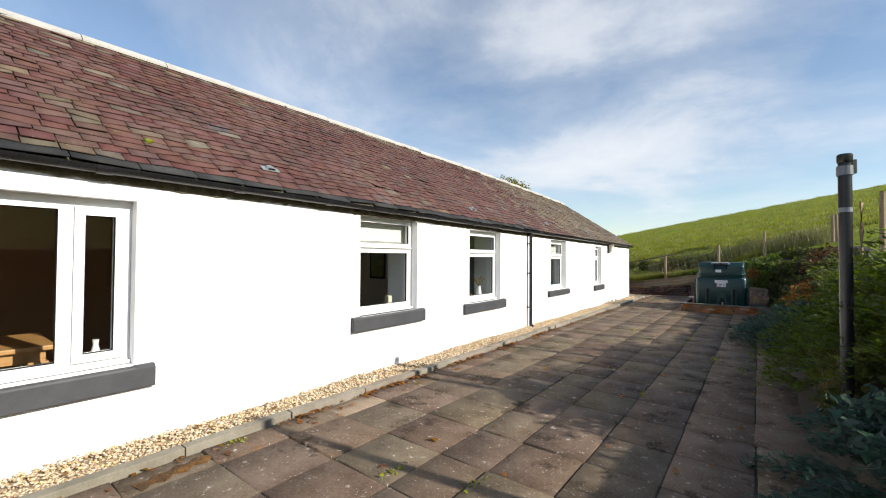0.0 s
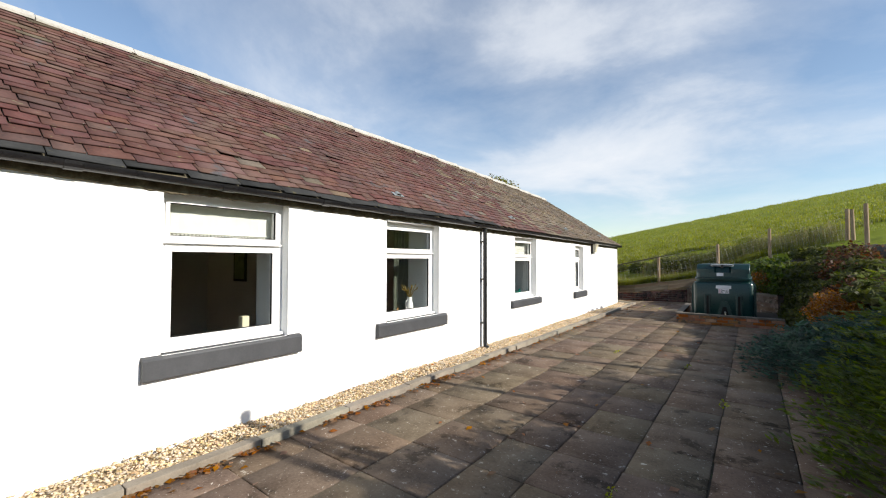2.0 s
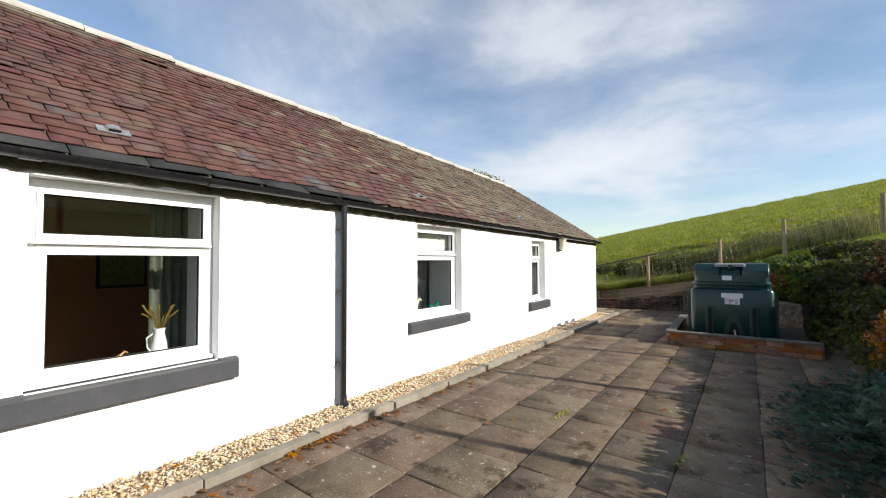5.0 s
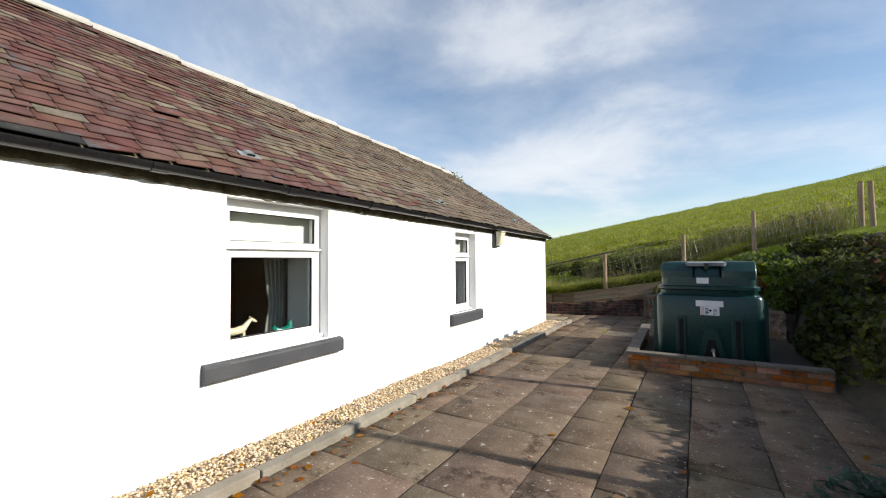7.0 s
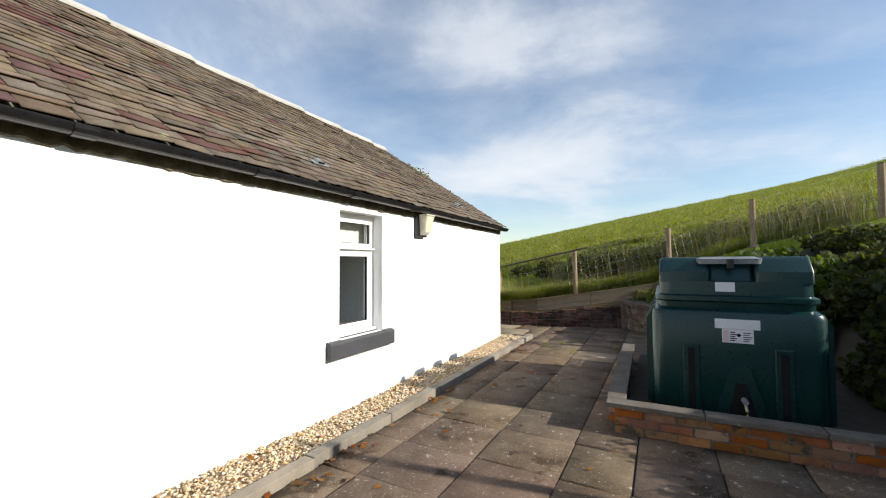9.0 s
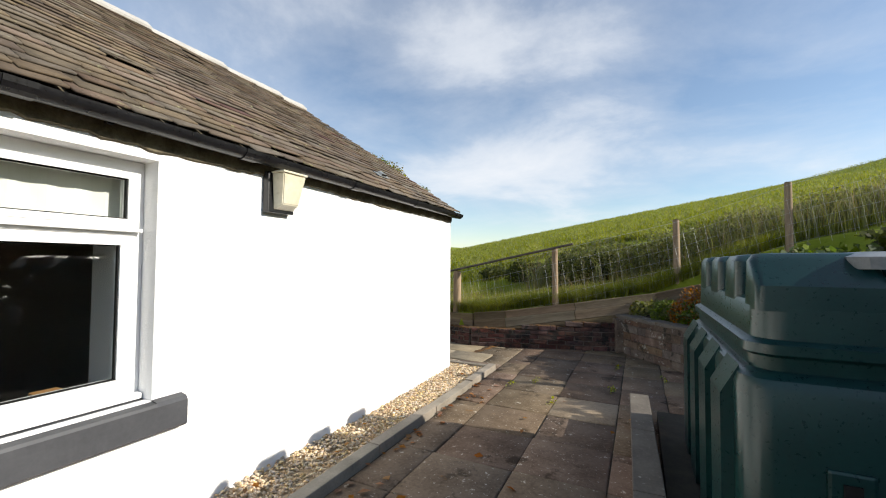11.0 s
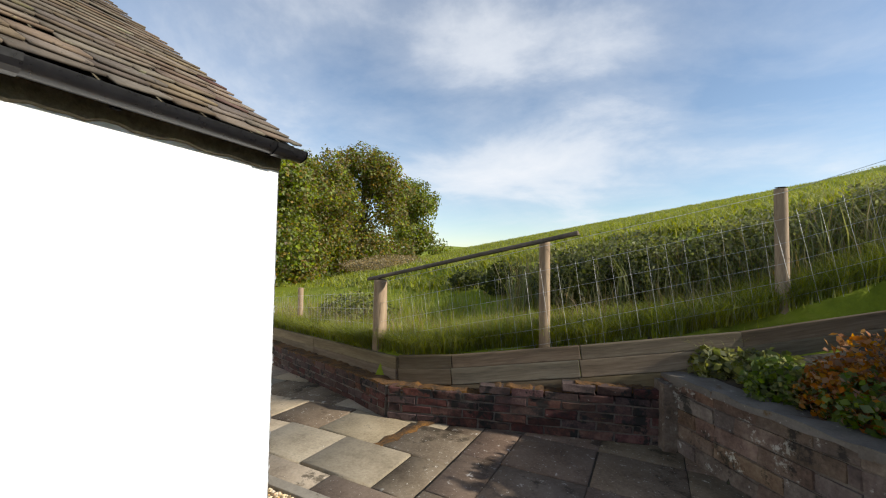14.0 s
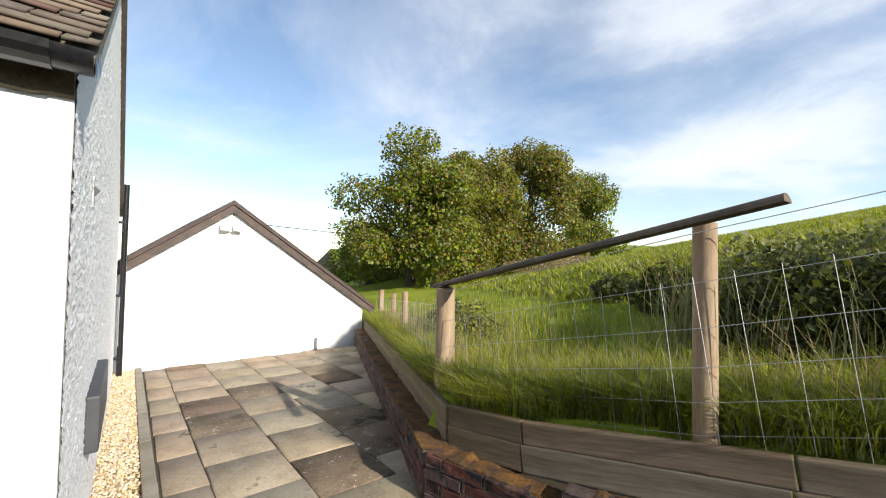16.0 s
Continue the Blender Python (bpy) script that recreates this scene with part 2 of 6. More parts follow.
M_LEAD = material("dark_eaves_slate", ((0.020, 0.022, 0.024), (0.048, 0.048, 0.048)), rough=0.85, scale=4, fine=40, bump=0.4, random_by="island", spread=0.25, specular=0.2, spots=(((0.09, 0.085, 0.05), 8, 0.64),))
M_SLAB = material("worn_paving_slab", ((0.080, 0.056, 0.038), (0.146, 0.107, 0.075), (0.20, 0.152, 0.110)), rough=0.95, scale=3.0, fine=45, bump=0.5, random_by="object", spread=0.08, specular=0.2, spots=(((0.062, 0.045, 0.030), 2.2, 0.57), ((0.46, 0.42, 0.36), 12, 0.62), ((0.54, 0.51, 0.45), 44, 0.625), ((0.19, 0.090, 0.028), 2.6, 0.67)))
# paler beige slabs, laid mostly west of x = -3.9
M_PALESLAB = material("pale_paving_slab", ((0.16, 0.124, 0.084), (0.27, 0.216, 0.152), (0.36, 0.298, 0.22)), rough=0.93, scale=3.0, fine=45, bump=0.45, random_by="object", spread=0.13, spots=(((0.09, 0.07, 0.045), 3.0, 0.60), ((0.48, 0.45, 0.39), 30, 0.66)))
M_GRAVEL = material("golden_gravel", ((0.40, 0.29, 0.165), (0.58, 0.45, 0.29), (0.70, 0.60, 0.46)), rough=0.85, scale=30, fine=120, bump=0.2, random_by="island", spread=0.35)
M_GRAVELBED = material("gravel_bed", ((0.26, 0.19, 0.11), (0.42, 0.32, 0.20)), rough=0.95, scale=40, fine=150, bump=0.6)
M_JUNIPER = leaf_material("juniper_green", (0.050, 0.085, 0.012), (0.20, 0.25, 0.03))
M_BLUEJUN = leaf_material("blue_juniper", (0.028, 0.060, 0.044), (0.095, 0.155, 0.11))
M_RUST = leaf_material("rusty_foliage", (0.20, 0.075, 0.014), (0.44, 0.20, 0.04))
M_BRAMBLE = leaf_material("bramble_leaf", (0.042, 0.055, 0.014), (0.115, 0.125, 0.034))
M_REDLEAF = leaf_material("reddened_leaf", (0.07, 0.035, 0.02), (0.15, 0.075, 0.04))
M_GRASS = leaf_material("long_grass", (0.165, 0.20, 0.022), (0.41, 0.415, 0.075))
M_STRAW = leaf_material("dry_grass", (0.22, 0.16, 0.07), (0.38, 0.30, 0.16))
M_TREELEAF = leaf_material("sycamore_leaf", (0.10, 0.145, 0.018), (0.27, 0.30, 0.045))
M_TREEBROWN = leaf_material("turning_leaf", (0.14, 0.115, 0.026), (0.29, 0.20, 0.06))
M_WEED = leaf_material("pale_weed_leaf", (0.13, 0.15, 0.042), (0.28, 0.28, 0.1))
M_DEAD = leaf_material("fallen_leaf", (0.20, 0.08, 0.02), (0.38, 0.17, 0.05))
M_IVY = leaf_material("broad_green_leaf", (0.055, 0.095, 0.016), (0.17, 0.22, 0.04))


def glass_material(name):
    m = bpy.data.materials.new(name)
    m.use_nodes = True
    t = m.node_tree
    t.nodes.remove(t.nodes["Principled BSDF"])
    clear = node(t, "ShaderNodeBsdfTransparent")
    clear.inputs[0].default_value = (0.93, 0.95, 0.94, 1)
    shine = node(t, "ShaderNodeBsdfGlossy")
    shine.inputs["Roughness"].default_value = 0.02
    facing = node(t, "ShaderNodeLayerWeight").outputs["Facing"]
    gloss = math_node(t, "ADD", math_node(t, "MULTIPLY", math_node(t, "POWER", facing, 4.0), 0.9), 0.03)
    mix = node(t, "ShaderNodeMixShader")
    t.links.new(gloss, mix.inputs[0])
    t.links.new(clear.outputs[0], mix.inputs[1])
    t.links.new(shine.outputs[0], mix.inputs[2])
    t.links.new(mix.outputs[0], t.nodes["Material Output"].inputs[0])
    return m


M_GLASS = glass_material("window_glass")


# ---- mesh helpers ----
def mesh_of(name, verts, faces, mat):
    """A mesh from arrays: verts (n, 3), faces (m, k)."""
    me = bpy.data.meshes.new(name)
    verts, faces = np.asarray(verts, dtype=np.float32), np.asarray(faces, dtype=np.int32)
    me.vertices.add(len(verts))
    me.vertices.foreach_set("co", verts.ravel())
    me.loops.add(faces.size)
    me.loops.foreach_set("vertex_index", faces.ravel())
    me.polygons.add(len(faces))
    me.polygons.foreach_set("loop_start", np.arange(len(faces), dtype=np.int32) * faces.shape[1])
    me.update(calc_edges=True)
    me.materials.append(mat)
    return me


def finish(bm, name, mat, smooth=False):
    bmesh.ops.recalc_face_normals(bm, faces=bm.faces)
    me = bpy.data.meshes.new(name)
    bm.to_mesh(me)
    bm.free()
    me.materials.append(mat)
    if smooth:
        for p in me.polygons:
            p.use_smooth = True
        me.set_sharp_from_angle(angle=radians(32))
    return me


def part(name, bm, mat, parent, label="", smooth=False, m=None):
    """Links a bmesh (or a mesh) as one object under a thing, at the pose m."""
    me = bm if isinstance(bm, bpy.types.Mesh) else finish(bm, name, mat, smooth)
    ob = new(name, me)
    ob.parent = parent
    if m is not None:
        ob.matrix_basis = m
    if label:
        ob["label"] = label
    return ob


def thing(name, at, label, category, group="", kind="", rz=0.0):
    ob = new(name)
    ob.empty_display_size = 0.1
    ob.matrix_basis = pose(*at, 0, 0, rz)
    return tagged(ob, label, category, group, kind)


def box(bm, x0, x1, y0, y1, z0, z1, bevel=0.0, m=None):
    made = bmesh.ops.create_cube(bm, size=1)["verts"]
    for v in made:
        v.co = Vector((x0 + (v.co.x + 0.5) * (x1 - x0), y0 + (v.co.y + 0.5) * (y1 - y0), z0 + (v.co.z + 0.5) * (z1 - z0)))
    if bevel:
        es = {e for v in made for e in v.link_edges}
        res = bmesh.ops.bevel(bm, geom=list(es), offset=bevel, segments=2, profile=0.6, affect="EDGES")
        made = list({v for f in res["faces"] for v in f.verts} | {v for v in made if v.is_valid})
    if m is not None:
        bmesh.ops.transform(bm, matrix=m, verts=[v for v in made if v.is_valid])
    return bm


def boxed(*spec, bevel=0.0):
    return box(bmesh.new(), *spec, bevel=bevel)


def tube(bm, points, radius, sides=10, taper=None, caps=True):
    """A round bar through the points, with a radius at each point."""
    rings = []
    pts = [Vector(p) for p in points]
    for i, p in enumerate(pts):
        d = (pts[min(i + 1, len(pts) - 1)] - pts[max(i - 1, 0)]).normalized()
        q = d.to_track_quat("Z", "Y")
        r = radius if taper is None else taper[i]
        rings.append([bm.verts.new(p + q @ Vector((r * math.cos(a), r * math.sin(a), 0))) for a in (2 * math.pi * k / sides for k in range(sides))])
    for a, b in zip(rings, rings[1:]):
        for k in range(sides):
            bm.faces.new((a[k], a[(k + 1) % sides], b[(k + 1) % sides], b[k]))
    if caps:
        bm.faces.new(rings[0][::-1])
        bm.faces.new(rings[-1])
    return bm


def tubed(points, radius, sides=10, taper=None):
    return tube(bmesh.new(), points, radius, sides, taper)


def prism(bm, outline, axis, a, b):
    """An outline of (u, v) drawn out along x, y or z from a to b."""
    def place(u, v, w):
        return {"x": (w, u, v), "y": (u, w, v), "z": (u, v, w)}[axis]
    lo = [bm.verts.new(place(u, v, a)) for u, v in outline]
    hi = [bm.verts.new(place(u, v, b)) for u, v in outline]
    n = len(outline)
    bm.faces.new(lo)
    bm.faces.new(hi[::-1])
    for i in range(n):
        bm.faces.new((lo[i], hi[i], hi[(i + 1) % n], lo[(i + 1) % n]))
    return bm


def spun(profile, sides=24):
    """A turned body from (radius, z) pairs."""
    bm = bmesh.new()
    rings = [[bm.verts.new((r * math.cos(2 * math.pi * k / sides), r * math.sin(2 * math.pi * k / sides), z)) for k in range(sides)] for r, z in profile]
    for a, b in zip(rings, rings[1:]):
        for k in range(sides):
            bm.faces.new((a[k], a[(k + 1) % sides], b[(k + 1) % sides], b[k]))
    bm.faces.new(rings[0][::-1])
    bm.faces.new(rings[-1])
    return bm


def leaves(centres, normals, size, ratio=1.6, rng=None, jitter=0.5):
    """One folded four-cornered leaf at each centre, facing about its normal: verts, faces."""
    n = len(centres)
    nor = normals + rng.normal(0, jitter, (n, 3))
    nor /= np.linalg.norm(nor, axis=1)[:, None] + 1e-9
    ref = rng.normal(0, 1, (n, 3))
    u = np.cross(nor, ref)
    u /= np.linalg.norm(u, axis=1)[:, None] + 1e-9
    v = np.cross(nor, u)
    s = (size * rng.uniform(0.6, 1.3, n))[:, None]
    a, b, w = centres - u * s * ratio * 0.5, centres + u * s * ratio * 0.5, v * s * 0.5
    verts = np.stack([a, centres - w + nor * s * 0.12, b, centres + w + nor * s * 0.12], 1).reshape(-1, 3)
    faces = np.arange(4 * n).reshape(n, 4)
    return verts, faces


def blades(roots, length, width, rng, lean=0.35):
    """Bent grass blades, each of two quads: verts, faces."""
    n = len(roots)
    ang = rng.uniform(0, 2 * math.pi, n)
    tilt = rng.uniform(0.05, lean, n)
    d = np.stack([np.cos(ang), np.sin(ang), np.zeros(n)], 1)
    side = np.stack([-np.sin(ang), np.cos(ang), np.zeros(n)], 1)
    L = (length * rng.uniform(0.5, 1.25, n))[:, None]
    w = (width * rng.uniform(0.6, 1.3, n))[:, None]
    mid = roots + d * L * tilt[:, None] * 0.35 + np.array([0, 0, 0.55]) * L
    tip = roots + d * L * tilt[:, None] * 1.5 + np.array([0, 0, 0.92]) * L
    verts = np.stack([roots - side * w / 2, roots + side * w / 2, mid + side * w * 0.4, mid - side * w * 0.4, tip + side * w * 0.06, tip - side * w * 0.06], 1).reshape(-1, 3)
    base = np.arange(n)[:, None] * 6
    faces = np.concatenate([base + np.array([0, 1, 2, 3]), base + np.array([3, 2, 4, 5])])
    return verts, faces


# ---- the lie of the land ----
def smooth(a, b, v):
    k = np.clip((v - a) / (b - a), 0, 1)
    return k * k * (3 - 2 * k)


CORNER = (-4.38, 18.90)      # where the two brick retaining walls meet
PIER = (-2.06, 19.55)        # the far end of the second one
GARAGE_X = -9.8


def wall_line(x):
    """The foot of the retaining walls, as y over x."""
    x = np.asarray(x, dtype=float)
    return np.where(x < CORNER[0], CORNER[1] + 0.393 * (CORNER[0] - x), CORNER[1] + 0.28 * (x - CORNER[0]))


def yard_z(x):
    return np.where(np.asarray(x) < -5.0, 0.059 * (np.asarray(x) + 5.0), 0.0)


def outside(x, y):
    """How far a place lies past the edge of the yard."""
    d_ab = (y - wall_line(x)) * 0.95
    d_c = (x - PIER[0]) * 0.76 + (y - PIER[1]) * 0.65
    return np.maximum(np.maximum(d_ab, d_c), x - 0.38)


def ground_z(x, y):
    x, y = np.asarray(x, dtype=float), np.asarray(y, dtype=float)
    d = outside(x, y)
    r = np.hypot(x, y - 10)
    k = np.minimum(1, 68 / np.maximum(r, 1))
    plane = -0.7 + 0.173 * x * k + 0.127 * ((y - 10) * k + 10) - 0.05 * np.maximum(0, r - 68) + 0.09 * np.maximum(0, x * k - 14)
    plane = np.maximum(plane, -1.6 - 0.004 * r)
    far = smooth(250, 900, r) * (26 + 16 * np.sin(x * 0.0041 + 1) * np.cos(y * 0.0036) + 8 * np.sin(x * 0.011 + y * 0.007))
    plane = np.where(x < 0, np.maximum(plane, far - 6 + 0 * r), plane)
    bank = (1.66 + 0.34 * smooth(16, 20, y)) * smooth(-1.2, 2.1, x) * (1 - smooth(24, 40, y)) * (1 - smooth(15, 40, x))
    target = np.maximum(plane, bank)
    north = smooth(18.2, 19.6, y)
    edge_n = np.where(x < CORNER[0], 0.48 + 0.06 * (x - CORNER[0]), 0.48 + 0.14 * (x - CORNER[0]) + 0.14 * np.maximum(0, x + 1.6))
    edge_n = np.minimum(edge_n, target + 0.4)
    edge_e = 0.05 + 0.45 * smooth(13.0, 17.5, y)
    edge = edge_e * (1 - north) + edge_n * north
    reach = 2.0 * (1 - north) + 5.0 * north
    z = edge + (target - edge) * np.clip(d / reach, 0, 1) ** 0.9
    z = z + 0.05 * np.sin(x * 1.9 + y) * np.sin(y * 1.3 - x * 0.4) * smooth(0.4, 2, d)
    # the planted slope between the block wall and the boards
    d_c = (x - PIER[0]) * 0.76 + (y - PIER[1]) * 0.65
    planted = (d_c > 0) & (x > -1.95) & (y < 19.90 + 0.13 * (x + 1.55)) & (y > 15.8)
    z = np.where(planted, np.minimum(z, 0.50 + 0.35 * d_c + 0.5 * np.maximum(0, x - 0.2)), z)
    return np.where(d < np.where(planted, 0.07, 0.05 + 0.13 * north), yard_z(x) - 0.016, z)


def spread(near, far, step, growth):
    v, s = [0.0], step
    while v[-1] < far:
        if v[-1] > near:
            s *= growth
        v.append(v[-1] + s)
    return np.array(v)


gx = np.concatenate([-spread(11, 3200, 0.16, 1.13)[::-1] - 0.0, spread(4, 3200, 0.16, 1.13)[1:]])
gy = np.concatenate([-spread(8, 3200, 0.5, 1.2)[::-1] + 14, 14 + spread(9, 3200, 0.12, 1.1)[1:]])
GX, GY = np.meshgrid(gx, gy)
GZ = ground_z(GX, GY)
gv = np.stack([GX.ravel(), GY.ravel(), GZ.ravel()], 1)
nx, ny = len(gx), len(gy)
idx = np.arange(nx * ny).reshape(ny, nx)
gf = np.stack([idx[:-1, :-1], idx[:-1, 1:], idx[1:, 1:], idx[1:, :-1]], -1).reshape(-1, 4)
me = mesh_of("ground", gv, gf, M_FIELD)
me.materials.append(M_JOINT)
me.materials.append(M_SOIL)
cx, cy = gv[gf].mean(1)[:, 0], gv[gf].mean(1)[:, 1]
dd = outside(cx, cy)
kindof = np.where(dd < 0.05, 1, np.where((dd < 2.2) & (cy < 19.72 + 0.1 * (cx + 2)) & (cx > -2.2), 2, 0))
me.polygons.foreach_set("material_index", kindof.astype(np.int32))
ground = tagged(new("ground", me), "green pasture rising to a grassy hill behind the yard", "ground", kind="structure")


# ---- the cottage ----
WALL_X, CORNER_Y, SOUTH_Y = -4.02, 17.25, -7.0
RIDGE_X = -6.75
BACK_X = 2 * RIDGE_X - WALL_X


def ridge_z(y):
    """The old ridge sags towards the north gable."""
    return 4.300 - 0.00125 * max(y, 0) ** 2


def gutter_z(y):
    return 2.236 - 0.0115 * y


OPENINGS = [(-0.80, 1.08, 0.65, 1.985), (3.45, 4.556, 0.765, 2.105), (5.95, 7.05, 0.72, 2.035), (9.513, 10.533, 0.74, 1.99), (13.0, 13.654, 0.685, 1.91)]
# sills: height of the front edge, of the foot, and the two ends
SILLS = [(0.625, 0.462, -0.95, 1.215), (0.752, 0.587, 3.315, 4.685), (0.705, 0.556, 5.768, 7.188), (0.708, 0.592, 9.335, 10.678), (0.668, 0.527, 12.833, 13.80)]
TRANSOMS = [None, 1.67, 1.625, 1.59, 1.545]
bm = bmesh.new()
edges_y = [SOUTH_Y] + [v for o in OPENINGS for v in o[:2]] + [CORNER_Y]
THICK = 0.62
for i in range(len(edges_y) - 1):
    y0, y1 = edges_y[i], edges_y[i + 1]
    top0, top1 = gutter_z(y0) - 0.02, gutter_z(y1) - 0.02
    spans = [(-0.35, None)] if i % 2 == 0 else [(-0.35, OPENINGS[i // 2][2]), (OPENINGS[i // 2][3], None)]
    for lo, hi in spans:
        a = [bm.verts.new((x, y, z)) for x, y, z in ((WALL_X, y0, lo), (WALL_X - THICK, y0, lo), (WALL_X - THICK, y1, lo), (WALL_X, y1, lo))]
        b = [bm.verts.new((x, y, z)) for x, y, z in ((WALL_X, y0, hi or top0), (WALL_X - THICK, y0, hi or top0), (WALL_X - THICK, y1, hi or top1), (WALL_X, y1, hi or top1))]
        bm.faces.new(a)
        bm.faces.new(b[::-1])
        for k in range(4):
            bm.faces.new((a[k], b[k], b[(k + 1) % 4], a[(k + 1) % 4]))
wall_east = tagged(new("wall_east", finish(bm, "wall_east", M_RENDER)), "white painted rendered cottage wall with five windows", "wall", kind="structure")
bm = prism(bmesh.new(), [(WALL_X - THICK, -0.6)] + [(BACK_X, -0.6), (BACK_X, 2.06), (RIDGE_X, ridge_z(CORNER_Y) - 0.05), (WALL_X - THICK, 2.43)], "y", CORNER_Y - 0.35, CORNER_Y)
tagged(new("wall_north", finish(bm, "wall_north", M_RENDER)), "white painted rendered gable wall", "wall", kind="structure")
bm = prism(bmesh.new(), [(WALL_X, 2.015), (WALL_X - THICK, 2.015), (WALL_X - THICK, 2.43)], "y", CORNER_Y - 0.35, CORNER_Y)
tagged(new("wall_north_shoulder", finish(bm, "wall_north_shoulder", M_RENDER)), "white rendered shoulder of the gable wall", "wall", kind="structure")
tagged(new("wall_west", finish(boxed(BACK_X, BACK_X + 0.35, SOUTH_Y, CORNER_Y - 0.35, -0.6, 2.06), "wall_west", M_RENDER)), "white rendered back wall", "wall", kind="structure")
bm = prism(bmesh.new(), [(WALL_X - THICK, -0.3), (BACK_X + 0.35, -0.3), (BACK_X + 0.35, 2.06), (RIDGE_X, ridge_z(SOUTH_Y) - 0.05), (WALL_X - THICK, 2.43)], "y", SOUTH_Y, SOUTH_Y + 0.35)
tagged(new("wall_south", finish(bm, "wall_south", M_RENDER)), "white rendered far gable wall", "wall", kind="structure")

# roughcast on the gable: a lumpy skin over the wall, cut to the roof line
rng = np.random.default_rng(17)
xs = np.linspace(BACK_X, WALL_X, 430)
tops = np.where(xs < RIDGE_X, 2.06 + (ridge_z(CORNER_Y) - 2.11) * (xs - BACK_X) / (RIDGE_X - BACK_X), 2.02 + (ridge_z(CORNER_Y) - 2.07) * (WALL_X - xs) / (WALL_X - RIDGE_X)) - 0.02
nz = 230
vs_ = np.stack([np.repeat(xs[:, None], nz, 1), CORNER_Y + 0.003 + np.abs(rng.normal(0, 0.0034, (len(xs), nz))), -0.3 + (tops[:, None] + 0.3) * np.linspace(0, 1, nz)[None]], -1).reshape(-1, 3)
ii = np.arange(len(xs) * nz).reshape(len(xs), nz)
fs_ = np.stack([ii[:-1, :-1], ii[:-1, 1:], ii[1:, 1:], ii[1:, :-1]], -1).reshape(-1, 4)
tagged(new("wall_north_roughcast", mesh_of("wall_north_roughcast", vs_, fs_, M_RENDER)), "rough white painted roughcast on the gable", "wall", kind="structure")


def roof_point(u, y, lift=0.0):
    """u from 0 at the eaves to 1 at the ridge."""
    z0 = gutter_z(y) + 0.012
    x0 = -3.895
    zr = ridge_z(y)
    x, z = x0 + (RIDGE_X - x0) * u, z0 + (zr - z0) * u
    n = Vector((zr - z0, 0, RIDGE_X * -1 + x0)).normalized()
    return Vector((x, y, z)) + n * lift


roof = tagged(new("roof"), "weathered purple-red and grey slate cottage roof", "roof", kind="structure")
bm = bmesh.new()
ys = [SOUTH_Y - 0.1, 0.0, 6.0, 12.0, CORNER_Y + 0.05]
for y0, y1 in zip(ys, ys[1:]):
    q = [roof_point(0, y0, -0.03), roof_point(0, y1, -0.03), roof_point(1, y1, -0.03), roof_point(1, y0, -0.03)]
    w = [roof_point(0, y0, -0.075), roof_point(0, y1, -0.075), roof_point(1, y1, -0.075), roof_point(1, y0, -0.075)]
    qa, wa = [bm.verts.new(p) for p in q], [bm.verts.new(p) for p in w]
    bm.faces.new(qa)
    bm.faces.new(wa[::-1])
    for k in range(4):
        bm.faces.new((qa[k], wa[k], wa[(k + 1) % 4], qa[(k + 1) % 4]))
part("deck", bm, M_SOFFIT, roof)
bm = bmesh.new()
for y0, y1 in zip(ys, ys[1:]):
    q = [(RIDGE_X, y0, ridge_z(y0)), (RIDGE_X, y1, ridge_z(y1)), (BACK_X - 0.15, y1, 2.05), (BACK_X - 0.15, y0, 2.05)]
    qa = [bm.verts.new(p) for p in q]
    wa = [bm.verts.new((x, y, z - 0.1)) for x, y, z in q]
    bm.faces.new(qa)
    bm.faces.new(wa[::-1])
    for k in range(4):
        bm.faces.new((qa[k], wa[k], wa[(k + 1) % 4], qa[(k + 1) % 4]))
part("back_slope", bm, M_GREYSLATE, roof)

# slates, course by course; each lies on the one below, its tail proud
rng = np.random.default_rng(7)
COURSES = 29
lots = {"red": [], "grey": [], "eaves": []}
pieces = []


def slate_corners(yc, w, u0, u1, tip, skew, cut):
    """Eight corners of one slate, tail lifted by tip."""
    out = []
    for lift0, lift1 in ((0.008, -0.010), (0.008 - 0.012, -0.018)):
        out += [roof_point(u0 + skew, yc - w / 2, lift0 + tip), roof_point(u0 - skew + cut, yc + w / 2, lift0 + tip), roof_point(u1, yc + w / 2, lift1), roof_point(u1, yc - w / 2, lift1)]
    return out


for c in range(COURSES):
    u0 = c / COURSES - 0.004
    u1 = min(1.0, u0 + 1.55 / COURSES)
    y = SOUTH_Y - 0.1 + rng.uniform(0, 0.3)
    while y < CORNER_Y + 0.05:
        w = rng.uniform(0.16, 0.29) if c or y > 8.5 else 0.42
        w = min(w, CORNER_Y + 0.06 - y)
        if w < 0.05:
            break
        yc = y + w / 2
        tip = max(0.0, rng.normal(0.001, 0.0032)) + (0.012 if rng.random() < 0.02 else 0)
        got = slate_corners(yc, w - 0.010, u0 + rng.normal(0, 0.0036), u1, tip, rng.normal(0, 0.0028), rng.choice([0, 0, 0.004, 0.009]))
        red = 1 - smooth(8.5, 12.5, yc + rng.normal(0, 0.8)) * 0.985
        red *= 1 - 0.75 * smooth(0.86, 0.97, u0)
        red *= 0.985 if yc > 1.5 else 0.86
        kind = "eaves" if c == 0 and yc < 8.5 else ("red" if rng.random() < red else "grey")
        if 2.6 < yc < 5.6 and c > 0:
            pieces.append((kind, got))
        else:
            lots[kind].append(got)
        y += w
SIX = np.array([(0, 1, 2, 3), (0, 4, 5, 1), (1, 5, 6, 2), (3, 7, 4, 0), (7, 6, 5, 4)])
for kind, got in pieces[300:]:
    lots[kind].append(got)
